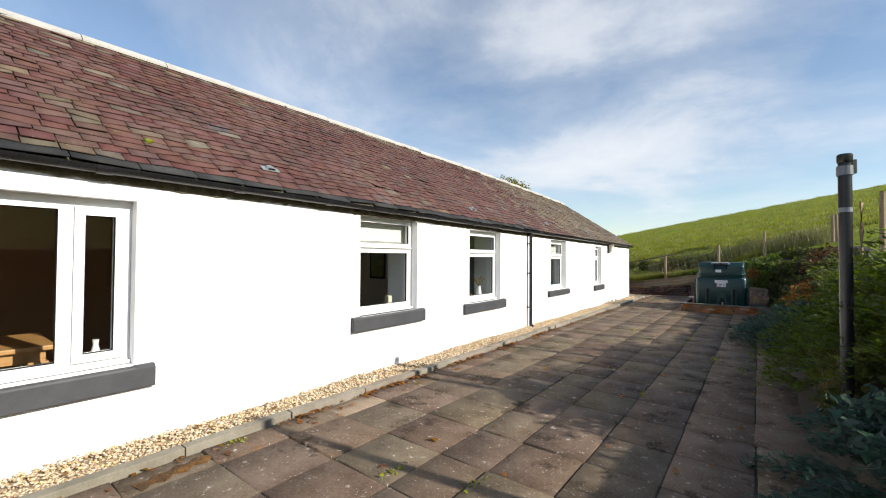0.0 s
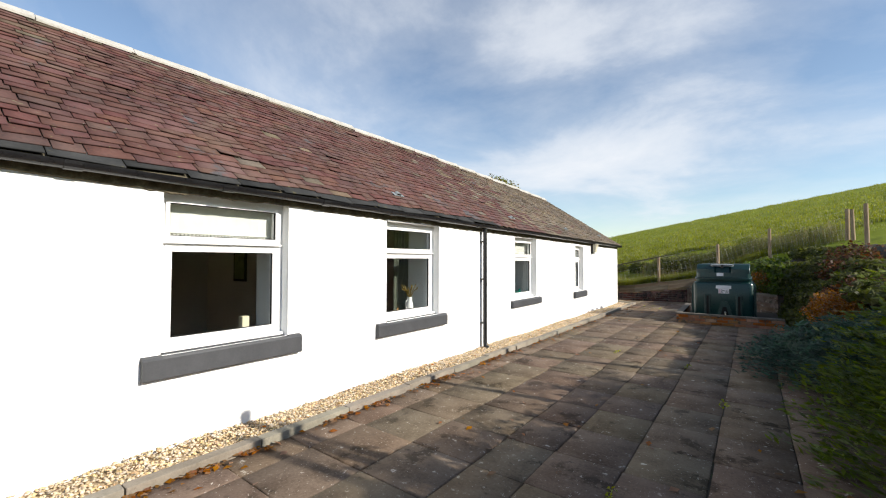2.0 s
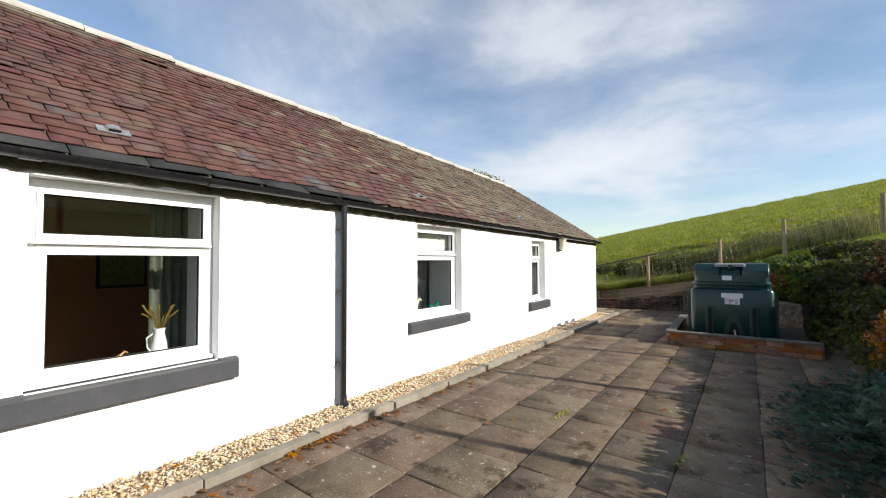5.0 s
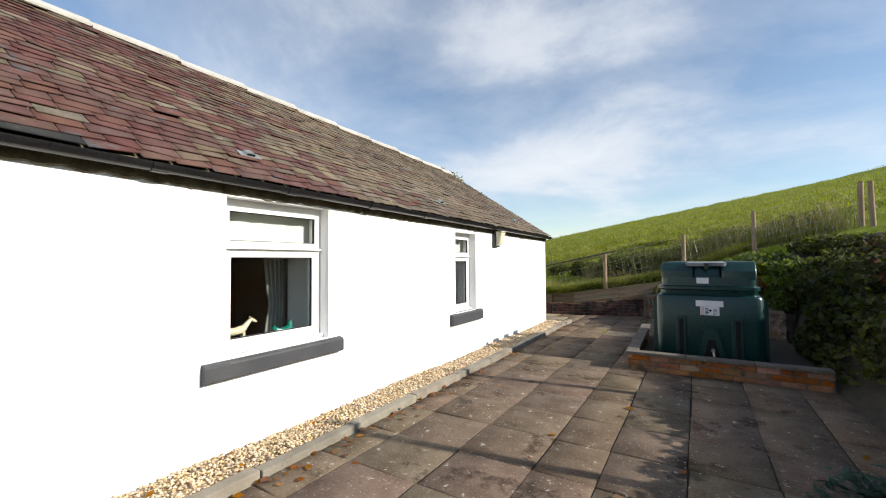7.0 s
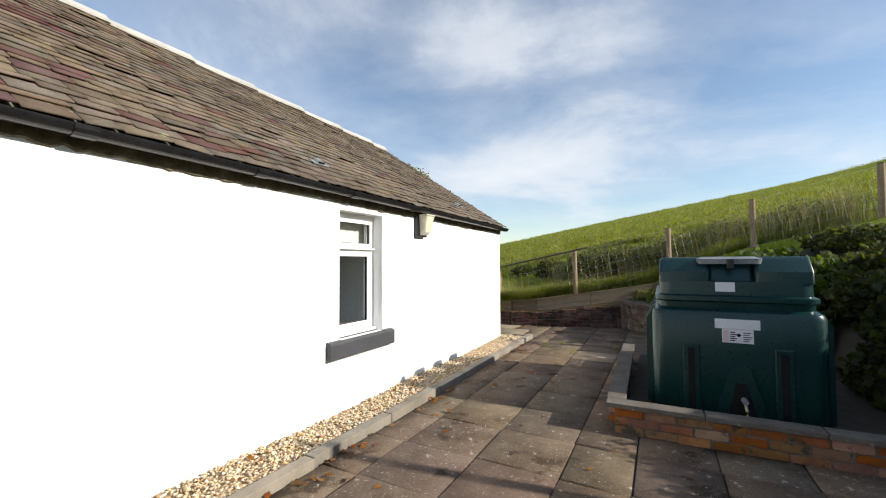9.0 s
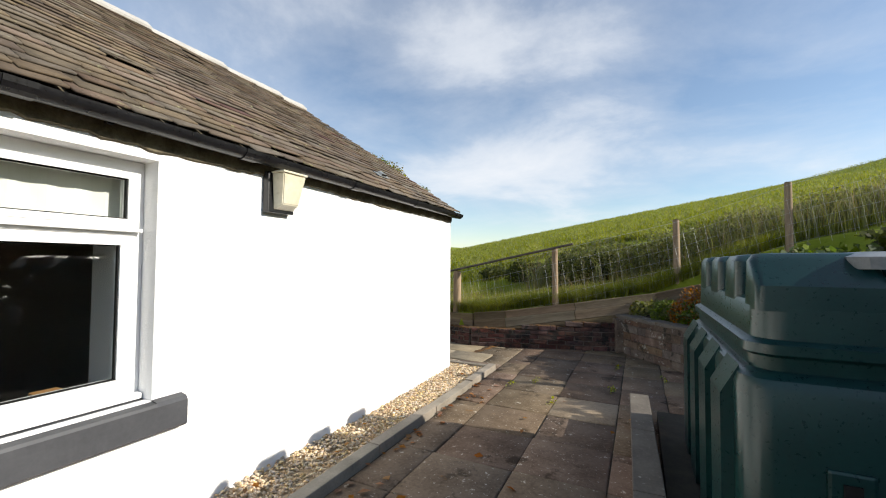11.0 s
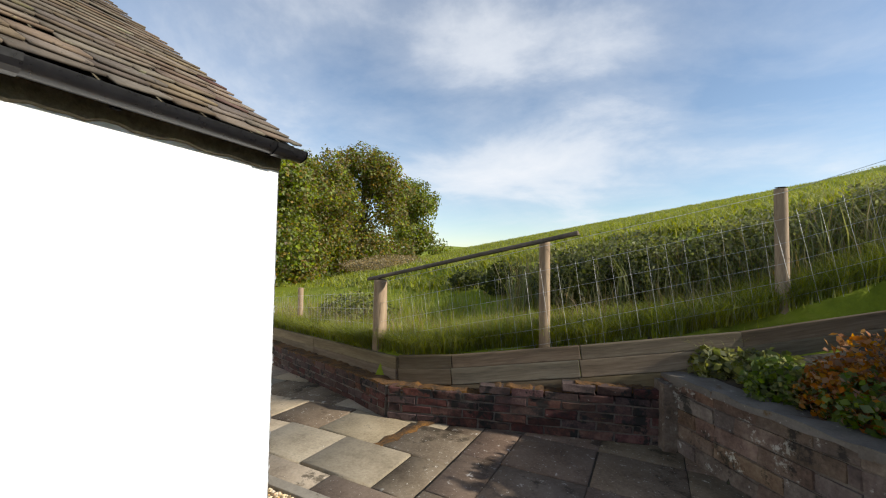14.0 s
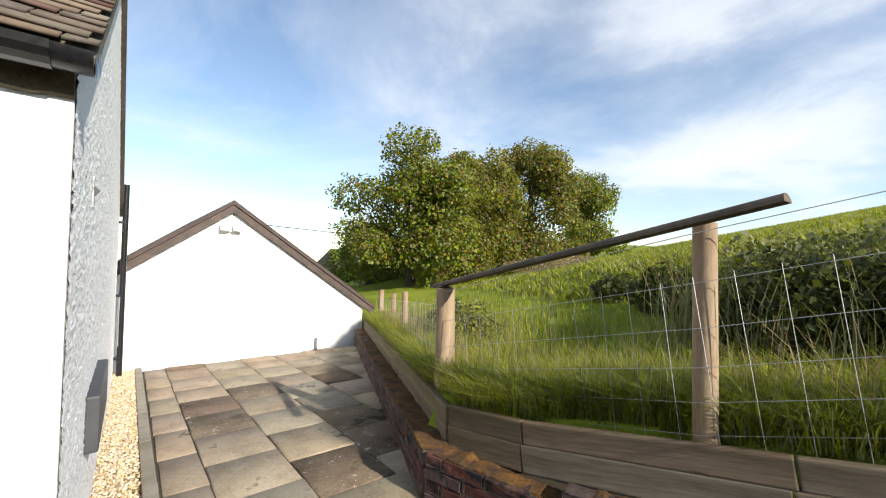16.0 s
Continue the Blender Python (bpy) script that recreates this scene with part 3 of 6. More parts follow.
pieces = pieces[:300]
for kind, mat in (("red", M_SLATE), ("grey", M_GREYSLATE), ("eaves", M_LEAD)):
    v = np.array([[tuple(p) for p in s] for s in lots[kind]]).reshape(-1, 3)
    f = (np.arange(len(lots[kind]))[:, None, None] * 8 + SIX[None]).reshape(-1, 4)
    ob = part("slates", mesh_of("slates", v, f, mat), mat, roof)
    ob["kind"] = "stuff"


def per_object(m, name):
    """The same surface, shifted piece by piece by the object's own random number."""
    c = m.copy()
    c.name = name
    t = c.node_tree
    info = t.nodes.new("ShaderNodeObjectInfo")
    for link in list(t.links):
        if link.from_socket.name == "Random Per Island":
            to = link.to_socket
            t.links.remove(link)
            t.links.new(info.outputs["Random"], to)
    return c


M_SLATE_ONE, M_GREYSLATE_ONE = per_object(M_SLATE, "purple_red_slate_single"), per_object(M_GREYSLATE, "brown_grey_slate_single")
for kind, got in pieces:
    o = got[0]
    me = mesh_of("slate", [tuple(p - o) for p in got], SIX, M_SLATE_ONE if kind == "red" else M_GREYSLATE_ONE)
    part("slate", me, None, roof, m=Matrix.Translation(o))

# pale ridge of clay angles, each its own length, slightly out of line
y = SOUTH_Y - 0.1
while y < CORNER_Y + 0.05:
    y1 = min(y + 0.92, CORNER_Y + 0.06)
    dz = rng.normal(0, 0.006) + ridge_z((y + y1) / 2)
    bm = prism(bmesh.new(), [(RIDGE_X + 0.12, dz - 0.075), (RIDGE_X + 0.125, dz - 0.05), (RIDGE_X + 0.03, dz + 0.034), (RIDGE_X - 0.03, dz + 0.034), (RIDGE_X - 0.125, dz - 0.05), (RIDGE_X - 0.12, dz - 0.075)], "y", y + 0.004, y1 - 0.004)
    part("ridge_tile", bm, M_RIDGE, roof)
    y = y1

# ragged grimy mortar under the slates, and the gutter
bm = bmesh.new()
rt = np.random.default_rng(19)
rows_t = []
yy = SOUTH_Y
while yy < CORNER_Y + 0.0005:
    a = gutter_z(yy)
    low = a - 0.118 + rt.normal(0, 0.006) + 0.008 * math.sin(yy * 3.1)
    rows_t.append([bm.verts.new(p) for p in ((WALL_X + 0.003, yy, low), (WALL_X + 0.016, yy, low + 0.008), (WALL_X + 0.026, yy, a - 0.03), (WALL_X + 0.026, yy, a + 0.008), (WALL_X + 0.003, yy, a + 0.008))])
    yy += 0.05
for a, b in zip(rows_t, rows_t[1:]):
    for k in range(5):
        bm.faces.new((a[k], a[(k + 1) % 5], b[(k + 1) % 5], b[k]))
bm.faces.new(rows_t[0])
bm.faces.new(rows_t[-1][::-1])
tagged(new("trim", finish(bm, "trim", M_SOFFIT)), "grimy grey eaves strip under the slates", "trim", kind="structure")

gutter = tagged(new("gutter"), "black plastic half-round gutter along the eaves", "gutter")
bm = bmesh.new()
GR = 0.054
GUT_X = WALL_X + 0.105
ring = []
for yy in (SOUTH_Y, CORNER_Y + 0.05):
    row = []
    for r in (GR, GR - 0.006):
        for k in range(9):
            a = math.pi + math.pi * k / 8
            row.append(bm.verts.new((GUT_X + r * math.cos(a), yy, gutter_z(yy) - 0.012 + r * math.sin(a))))
    ring.append(row)
for k in range(8):
    for o in (0, 9):
        bm.faces.new((ring[0][o + k], ring[0][o + k + 1], ring[1][o + k + 1], ring[1][o + k]))
for i in (0, 8):
    bm.faces.new((ring[0][i], ring[0][i + 9], ring[1][i + 9], ring[1][i]))
for row in ring:
    bm.faces.new(row[:9] + row[9:][::-1])
part("channel", bm, M_BLACK, gutter, smooth=True)
bm = bmesh.new()
yy = CORNER_Y + 0.05
for e in (0, 1):
    bm.faces.new([bm.verts.new((GUT_X + GR * math.cos(math.pi + math.pi * k / 8), yy + 0.004 + e * 0.008, gutter_z(yy) - 0.012 + GR * math.sin(math.pi + math.pi * k / 8))) for k in range(9)])
part("stop_end", bm, M_BLACK, gutter)
yj = -6.3
while yj < CORNER_Y:
    z = gutter_z(yj) - 0.012
    bm = bmesh.new()
    pr = [(GUT_X + rr * math.cos(math.pi + math.pi * k / 8), z + rr * math.sin(math.pi + math.pi * k / 8)) for rr, order in ((GR + 0.006, range(9)), (GR + 0.001, range(8, -1, -1))) for k in order]
    prism(bm, pr, "y", yj - 0.05, yj + 0.05)
    part("joint_clip", bm, M_BLACK, gutter)
    if yj + 0.4 < CORNER_Y:
        part("bracket", boxed(WALL_X + 0.03, GUT_X - 0.05, yj + 0.32, yj + 0.35, z - 0.05, z - 0.02), M_BLACK, gutter)
    yj += 1.02

# ---- windows ----
WIN_X = WALL_X - 0.12


def window(i):
    y0, y1, z0, z1 = OPENINGS[i]
    w = tagged(new("window_%d" % (i + 1)), ("white plastic window with a fixed light and side casement" if TRANSOMS[i] is None else "white plastic window with a top light over a fixed pane"), "window", kind="structure")
    d = 0.052
    x0, x1 = WIN_X - 0.07, WIN_X
    fr = bmesh.new()
    box(fr, x0, x1, y0 + 0.003, y0 + d, z0 + 0.002, z1 - 0.003)
    box(fr, x0, x1, y1 - d, y1 - 0.003, z0 + 0.002, z1 - 0.003)
    box(fr, x0, x1, y0 + d, y1 - d, z1 - d - 0.015, z1 - 0.003)
    box(fr, x0, x1, y0 + d, y1 - d, z0 + 0.002, z0 + (0.05 if TRANSOMS[i] is None else 0.062))
    part("window_frame", fr, M_TRIM, w)
    part("window_board", boxed(x1 + 0.002, x1 + 0.05, y0 + 0.005, y1 - 0.005, z0 + 0.006, z0 + 0.035, bevel=0.006), M_TRIM, w)

    def sash(ya, yb, za, zb, s=0.055, proud=0.018):
        b = bmesh.new()
        xa, xb = x0 + 0.01, x1 + proud
        box(b, xa, xb, ya, ya + s, za, zb)
        box(b, xa, xb, yb - s, yb, za, zb)
        box(b, xa, xb, ya + s, yb - s, za, za + s)
        box(b, xa, xb, ya + s, yb - s, zb - s, zb)
        part("sash", b, M_TRIM, w)
        bead = bmesh.new()
        for q in ((ya + s, ya + s + 0.006, za + s, zb - s), (yb - s - 0.006, yb - s, za + s, zb - s), (ya + s, yb - s, za + s, za + s + 0.006), (ya + s, yb - s, zb - s - 0.006, zb - s)):
            box(bead, xb - 0.03, xb - 0.012, q[0], q[1], q[2], q[3])
        part("gasket", bead, M_INK_AND_SHADE, w)
        g = part("pane", boxed(x0 + 0.025, x0 + 0.033, ya + s, yb - s, za + s, zb - s), M_GLASS, w, "clear window glass")
        g.visible_shadow = False

    ya, yb = y0 + d, y1 - d
    t = TRANSOMS[i]
    if t is None:
        part("mullion", boxed(x0, x1 + 0.004, 0.655, 0.715, z0 + 0.05, z1 - d - 0.015), M_TRIM, w)
        sash(ya, 0.655, z0 + 0.05, z1 - d - 0.015, s=0.03, proud=0.006)
        sash(0.715, yb, z0 + 0.06, z1 - d - 0.02, s=0.062, proud=0.028)
    else:
        part("transom", boxed(x0, x1 + 0.012, ya, yb, t - 0.02, t + 0.03), M_TRIM, w)
        part("drip", boxed(x1 + 0.014, x1 + 0.042, ya - 0.03, yb + 0.03, t - 0.005, t + 0.012, bevel=0.003), M_TRIM, w)
        sash(ya, yb, t + 0.03, z1 - d - 0.016, s=0.03)
        sash(ya, yb, z0 + 0.062, t - 0.02, s=0.052, proud=0.006)
    sill = bmesh.new()
    top, foot, end0, end1 = SILLS[i]
    face = WALL_X + 0.062
    prism(sill, [(WIN_X + 0.002, z0 + 0.004), (face - 0.007, top + 0.010), (face, top - 0.004), (face, foot + 0.012), (face - 0.012, foot), (WALL_X + 0.004, foot), (WALL_X + 0.004, z0 - 0.012), (WIN_X + 0.002, z0 - 0.012)], "y", y0 + 0.002, y1 - 0.002)
    for ye0, ye1 in ((end0, y0 + 0.002), (y1 - 0.002, end1)):
        prism(sill, [(WALL_X + 0.003, top + 0.022), (face - 0.016, top + 0.014), (face, top - 0.005), (face, foot + 0.012), (face - 0.012, foot), (WALL_X + 0.003, foot)], "y", ye0, ye1)
    part("window_sill", sill, M_SILL, w, "charcoal painted stone sill")
    return w


for i in range(5):
    window(i)

# ---- rooms behind the glass ----
tagged(new("floor_inside", finish(boxed(BACK_X + 0.35, WALL_X - THICK, SOUTH_Y + 0.35, CORNER_Y - 0.35, -0.05, 0.0), "floor_inside", M_ROOMFLOOR)), "brown carpeted floor indoors", "floor", kind="structure")
tagged(new("ceiling", finish(boxed(BACK_X + 0.35, WALL_X - THICK, SOUTH_Y + 0.35, CORNER_Y - 0.35, 2.17, 2.22), "ceiling", M_ROOM)), "plain pale ceiling indoors", "ceiling", kind="structure")
for k, (yp, mat) in enumerate(((2.6, M_ROOM), (5.2, M_ROOM), (8.3, M_ROOM), (11.6, M_ROOM))):
    tagged(new("wall_inside_%d" % (k + 1), finish(boxed(-7.4, WALL_X - THICK, yp, yp + 0.1, 0, 2.17), "wall_inside", mat)), "plain painted partition wall", "wall", kind="structure")
for k, (ya, yb, mat) in enumerate(((SOUTH_Y + 0.35, 2.6, M_ROOMDARK), (2.6, 5.25, M_ROOM), (5.25, 8.35, M_ROOMDARK), (8.35, 11.65, M_ROOMDARK), (11.65, CORNER_Y - 0.35, M_ROOM))):
    tagged(new("wall_spine_%d" % (k + 1), finish(boxed(-7.5, -7.402, ya, yb - 0.002, 0, 2.17), "wall_spine", mat)), "dim painted wall at the back of the room", "wall", kind="structure")


# ---- yard: paving, kerb, gravel ----
patio = tagged(new("pavement"), "worn grey concrete paving slabs with mossy joints", "paving", kind="structure")
slab_meshes = {}


def slab_mesh(w, l, mat):
    key = (round(w, 2), round(l, 2), mat.name)
    if key not in slab_meshes:
        c = 0.007
        v = []
        for z, k in ((-0.05, 0.0), (-c, 0.0), (0.0, c)):
            v += [(-w / 2 + k, -l / 2 + k, z), (w / 2 - k, -l / 2 + k, z), (w / 2 - k, l / 2 - k, z), (-w / 2 + k, l / 2 - k, z)]
        f = [(8, 9, 10, 11)]
        for a in (0, 4):
            f += [(a + k, a + (k + 1) % 4, a + 4 + (k + 1) % 4, a + 4 + k) for k in range(4)]
        slab_meshes[key] = mesh_of("slab", v, f, mat)
    return slab_meshes[key]


rng = np.random.default_rng(11)
slabs = []
COLS = [-3.49, -3.17, -2.57, -1.98, -1.55, -1.04, -0.53, -0.02, 0.46]
for k in range(len(COLS) - 1):
    w = COLS[k + 1] - COLS[k] - 0.007
    y = 5.97 - 21 * 0.5725
    while y < 20.2:
        l = 0.5725
        xc, yc = (COLS[k] + COLS[k + 1]) / 2, y + l / 2
        if outside(xc, yc) < 0.2:
            slabs.append((w, l - 0.007, xc + rng.normal(0, 0.004), yc))
        y += l
rows_y = [17.60, 17.86, 18.36, 18.88, 19.40, 19.92, 20.44, 20.96]
for k in range(len(rows_y) - 1):
    w = rows_y[k + 1] - rows_y[k] - 0.010
    x = -3.5
    first = True
    while x > -9.9:
        l = 0.62 if not first else (0.3 if k % 2 else 0.62)
        first = False
        xc, yc = x - l / 2, (rows_y[k] + rows_y[k + 1]) / 2
        if outside(xc, yc) < 0.2 and xc > GARAGE_X - 0.2:
            slabs.append((l - 0.010, w, xc, yc))
        x -= l


def slab_pose(xc, yc):
    tilt = math.degrees(math.atan(0.059)) if xc < -5 else 0.0
    return pose(xc, yc, float(yard_z(xc)) + rng.normal(0, 0.0035), rng.normal(0, 0.25), -tilt + rng.normal(0, 0.25), rng.normal(0, 0.25))


near = sorted(slabs, key=lambda s: -s[3])
for w, l, xc, yc in near:
    part("slab", slab_mesh(w, l, M_PALESLAB if (rng.random() < (0.88 if xc < -3.9 else 0.015)) or (abs(xc + 2.27) < 0.2 and abs(yc - 16.5) < 0.3) else M_SLAB), None, patio, m=slab_pose(xc, yc))

kerb = tagged(new("kerb"), "concrete edging kerb along the gravel strip", "kerb", kind="structure")
KX0, KX1 = -3.60, -3.50
y = -6.0
k = 0
while y < 17.55:
    l = 0.91
    y1 = min(y + l, 17.58)
    bm = boxed(-0.05, 0.05, -(y1 - y) / 2 + 0.004, (y1 - y) / 2 - 0.004, -0.12, 0.06 + rng.normal(0, 0.004), bevel=0.008)
    part("kerb_stone", bm, M_KERB, kerb, m=pose((KX0 + KX1) / 2 + rng.normal(0, 0.006), (y + y1) / 2, 0, 0, 0, rng.normal(0, 0.35)))
    y = y1
    k += 1
x = KX0 - 0.002
while x > GARAGE_X + 0.1:
    x1 = max(x - 0.91, GARAGE_X + 0.02)
    zc = float(yard_z((x + x1) / 2))
    bm = boxed(-(x - x1) / 2 + 0.004, (x - x1) / 2 - 0.004, -0.04, 0.04, -0.12, 0.05, bevel=0.008)
    part("kerb_stone", bm, M_KERB, kerb, m=pose((x + x1) / 2, 17.54, zc, 0, -3.38 if x < -5 else 0, 0))
    x = x1

tagged(new("gravel_bed", finish(boxed(WALL_X - 0.01, KX0 + 0.02, -6.0, 17.52, -0.12, 0.012), "gravel_bed", M_GRAVELBED)), "sandy bed under golden gravel", "ground", kind="structure")
bm = bmesh.new()
for xa, xb in ((WALL_X - 0.012, -5.0), (-5.0, GARAGE_X + 0.01)):
    za, zb = float(yard_z(xa)), float(yard_z(xb))
    q = [(xa, CORNER_Y + 0.002, za), (xa, 17.5, za), (xb, 17.5, zb), (xb, CORNER_Y + 0.002, zb)]
    vs = [bm.verts.new((a, b, c + 0.012)) for a, b, c in q]
    bm.faces.new(vs)
    vs2 = [bm.verts.new((a, b, c - 0.12)) for a, b, c in q]
    bm.faces.new(vs2[::-1])
    for j in range(4):
        bm.faces.new((vs[j], vs2[j], vs2[(j + 1) % 4], vs[(j + 1) % 4]))
tagged(new("gravel_bed_gable", finish(bm, "gravel_bed_gable", M_GRAVELBED)), "sandy bed under golden gravel at the gable", "ground", kind="structure")


def pebbles(name, pts, size, mat, label):
    """Loose stones: eight-sided lumps, each turned and squashed its own way."""
    n = len(pts)
    base = np.array([(1, 0, 0), (0, 1, 0), (-1, 0, 0), (0, -1, 0), (0, 0, 1), (0, 0, -1)], dtype=float)
    s = size * rng.uniform(0.55, 1.35, (n, 1, 1)) * np.stack([rng.uniform(0.8, 1.3, n), rng.uniform(0.6, 1.0, n), rng.uniform(0.45, 0.75, n)], 1)[:, None, :]
    a = rng.uniform(0, 2 * math.pi, n)
    v = (base[None] + rng.normal(0, 0.18, (n, 6, 3))) * s
    vx = v[..., 0] * np.cos(a)[:, None] - v[..., 1] * np.sin(a)[:, None]
    vy = v[..., 0] * np.sin(a)[:, None] + v[..., 1] * np.cos(a)[:, None]
    v = np.stack([vx, vy, v[..., 2]], -1) + pts[:, None, :]
    f = np.array([(0, 1, 4), (1, 2, 4), (2, 3, 4), (3, 0, 4), (1, 0, 5), (2, 1, 5), (3, 2, 5), (0, 3, 5)])
    faces = (np.arange(n)[:, None, None] * 6 + f[None]).reshape(-1, 3)
    return tagged(new(name, mesh_of(name, v.reshape(-1, 3), faces, mat)), label, "gravel", kind="stuff")


n = 23000
gp = np.stack([rng.uniform(WALL_X + 0.005, KX0 - 0.005, n), rng.uniform(-1.0, 17.48, n), rng.uniform(0.012, 0.040, n)], 1)
gp[:, 2] += 0.012 * np.sin(gp[:, 1] * 2.3) * np.sin(gp[:, 0] * 9)
pebbles("gravel", gp, 0.0145, M_GRAVEL, "golden gravel strip along the cottage wall")
n = 7000
gp = np.stack([rng.uniform(GARAGE_X + 0.05, WALL_X, n), rng.uniform(CORNER_Y + 0.01, 17.5, n), rng.uniform(0.012, 0.035, n)], 1)
gp[:, 2] += yard_z(gp[:, 0])
pebbles("gravel", gp, 0.0145, M_GRAVEL, "golden gravel strip at the foot of the gable")

# ---- downpipe, floodlight, gable pipe ----
dp = thing("downpipe", (WALL_X + 0.078, 8.25, 0.0), "black plastic downpipe on the white wall", "downpipe")
zt = gutter_z(8.25) - 0.06
part("pipe", tubed([(0, 0, 0.10), (0, 0, zt)], 0.034, 14), M_BLACK, dp, smooth=True)
part("shoe", tubed([(0, 0, 0.13), (0.01, 0, 0.06), (0.05, 0, 0.02)], 0.038, 12), M_BLACK, dp, smooth=True)
part("outlet", tubed([(0, 0, zt - 0.06), (0, 0, zt + 0.005)], 0.042, 14), M_BLACK, dp, smooth=True)
for z in (0.45, 1.2, 1.85):
    part("clip", boxed(-0.074, 0.0, -0.04, 0.04, z - 0.012, z + 0.012), M_BLACK, dp)

fl = thing("floodlight", (WALL_X, 14.42, 1.72), "weathered floodlight with yellowed glass under the eaves", "wall light")
part("back_box", boxed(0.002, 0.055, -0.125, 0.095, 0.0, 0.27, bevel=0.008), M_BLACK, fl)
bm = bmesh.new()
hood = [[bm.verts.new((x, y, z)) for x, y, z in ((0.056, -w, z0), (0.056, w, z0), (xo, w * k, z1), (xo, -w * k, z1))] for w, k, z0, xo, z1 in ((0.085, 0.80, 0.02, 0.125, 0.055), (0.098, 0.98, 0.262, 0.165, 0.255))]
for k in range(4):
    bm.faces.new((hood[0][k], hood[0][(k + 1) % 4], hood[1][(k + 1) % 4], hood[1][k]))
bm.faces.new(hood[0][::-1])
bm.faces.new(hood[1])
bmesh.ops.bevel(bm, geom=bm.edges[:], offset=0.006, segments=2, affect="EDGES")
part("lens", bm, M_LAMPGLASS, fl, "yellowed ribbed glass")
part("lens_rim", boxed(0.056, 0.172, -0.104, 0.104, 0.258, 0.272, bevel=0.004), M_LAMPGLASS, fl)
for k in range(2):
    part("lamp_tube", boxed(0.10, 0.118 + 0.012 * k, -0.055, 0.055, 0.09 + 0.07 * k, 0.11 + 0.07 * k, bevel=0.004), M_TRIM, fl)

# ---- the tank on its brick surround ----
sur = tagged(new("tank_surround"), "low orange brick surround with grey coping around the oil tank", "brick plinth")
PL = [(-1.80, 16.45), (-1.73, 13.82), (0.30, 13.86)]
brick_meshes = {}


def brick_mesh(l, w, h, mat, key, wear=0.004):
    k = (round(l, 2), round(w, 2), round(h, 3), key)
    if k not in brick_meshes:
        r = np.random.default_rng(len(brick_meshes))
        bm = bmesh.new()
        box(bm, -l / 2, l / 2, -w / 2, w / 2, 0, h)
        bmesh.ops.bevel(bm, geom=bm.edges[:], offset=0.006, segments=1, affect="EDGES")
        for v in bm.verts:
            v.co += Vector(r.normal(0, wear, 3))
        brick_meshes[k] = finish(bm, "brick", mat)
    return brick_meshes[k]


def brick_run(parent, p, q, courses, z0, mat, key, length=0.215, width=0.10, height=0.065, gap=0.010, tops=None, variants=3, fall=0.0, miss=0.0):
    """Courses of bricks in half bond from p to q; tops: how many courses stand at a distance along the run."""
    p, q = Vector((*p, 0)), Vector((*q, 0))
    L, d = (q - p).length, (q - p).normalized()
    a = math.degrees(math.atan2(d.y, d.x))
    for c in range(courses):
        s = -(length + gap) / 2 if c % 2 else 0.0
        while s < L:
            s0, s1 = max(s, 0.0), min(s + length, L)
            s += length + gap
            if s1 - s0 < 0.04 or (tops and c >= tops((s0 + s1) / 2)) or rng.random() < miss:
                continue
            l = round((s1 - s0) / 0.0535) * 0.0535
            m = p + d * (s0 + s1) / 2
            base = z0 + fall * (s0 + s1) / 2
            part("brick", brick_mesh(l, width, height, mat, key + str(int(rng.integers(variants)))), None, parent, m=pose(m.x, m.y, base + c * (height + gap), rng.normal(0, 0.5), rng.normal(0, 0.4), a + rng.normal(0, 0.6)))


def core(parent, p, q, z0a, z0b, ha, hb, width, mat, name="mortar"):
    """The mortar body that shows in the joints."""
    p, q = Vector((*p, 0)), Vector((*q, 0))
    d = (q - p).normalized()
    n = Vector((-d.y, d.x, 0)) * width / 2
    bm = bmesh.new()
    lo = [bm.verts.new(v) for v in (p - n + Vector((0, 0, z0a)), q - n + Vector((0, 0, z0b)), q + n + Vector((0, 0, z0b)), p + n + Vector((0, 0, z0a)))]
    hi = [bm.verts.new(v) for v in (p - n + Vector((0, 0, ha)), q - n + Vector((0, 0, hb)), q + n + Vector((0, 0, hb)), p + n + Vector((0, 0, ha)))]
    bm.faces.new(lo)
    bm.faces.new(hi[::-1])
    for k in range(4):
        bm.faces.new((lo[k], hi[k], hi[(k + 1) % 4], lo[(k + 1) % 4]))
    return part(name, bm, mat, parent)


for p, q in zip(PL, PL[1:]):
    d = (Vector(q) - Vector(p)).normalized()
    pi = Vector(p) + d * 0.055
    core(sur, tuple(pi), q, 0.0, 0.0, 0.205, 0.205, 0.085, M_MORTAR)
    brick_run(sur, p, q, 3, 0.0, M_BRICK, "orange", height=0.060, gap=0.010)
for p, q, ext in ((PL[0], (PL[1][0], PL[1][1] + 0.075), 0), ((PL[1][0] - 0.07, PL[1][1]), PL[2], 0)):
    a, b = Vector((*p, 0)), Vector((*q, 0))
    n = 3
    for k in range(n):
        s, e = a.lerp(b, k / n), a.lerp(b, (k + 1) / n)
        l = (e - s).length
        part("coping_stone", boxed(-l / 2 + 0.004, l / 2 - 0.004, -0.075, 0.075, 0.207, 0.245, bevel=0.006), M_COPING, sur, m=pose((s.x + e.x) / 2, (s.y + e.y) / 2, 0, 0, 0, math.degrees(math.atan2(e.y - s.y, e.x - s.x))))
part("tank_base", boxed(-1.66, 0.3, 13.9, 16.5, -0.02, 0.10), M_JOINT, sur, "dark dirty concrete base")


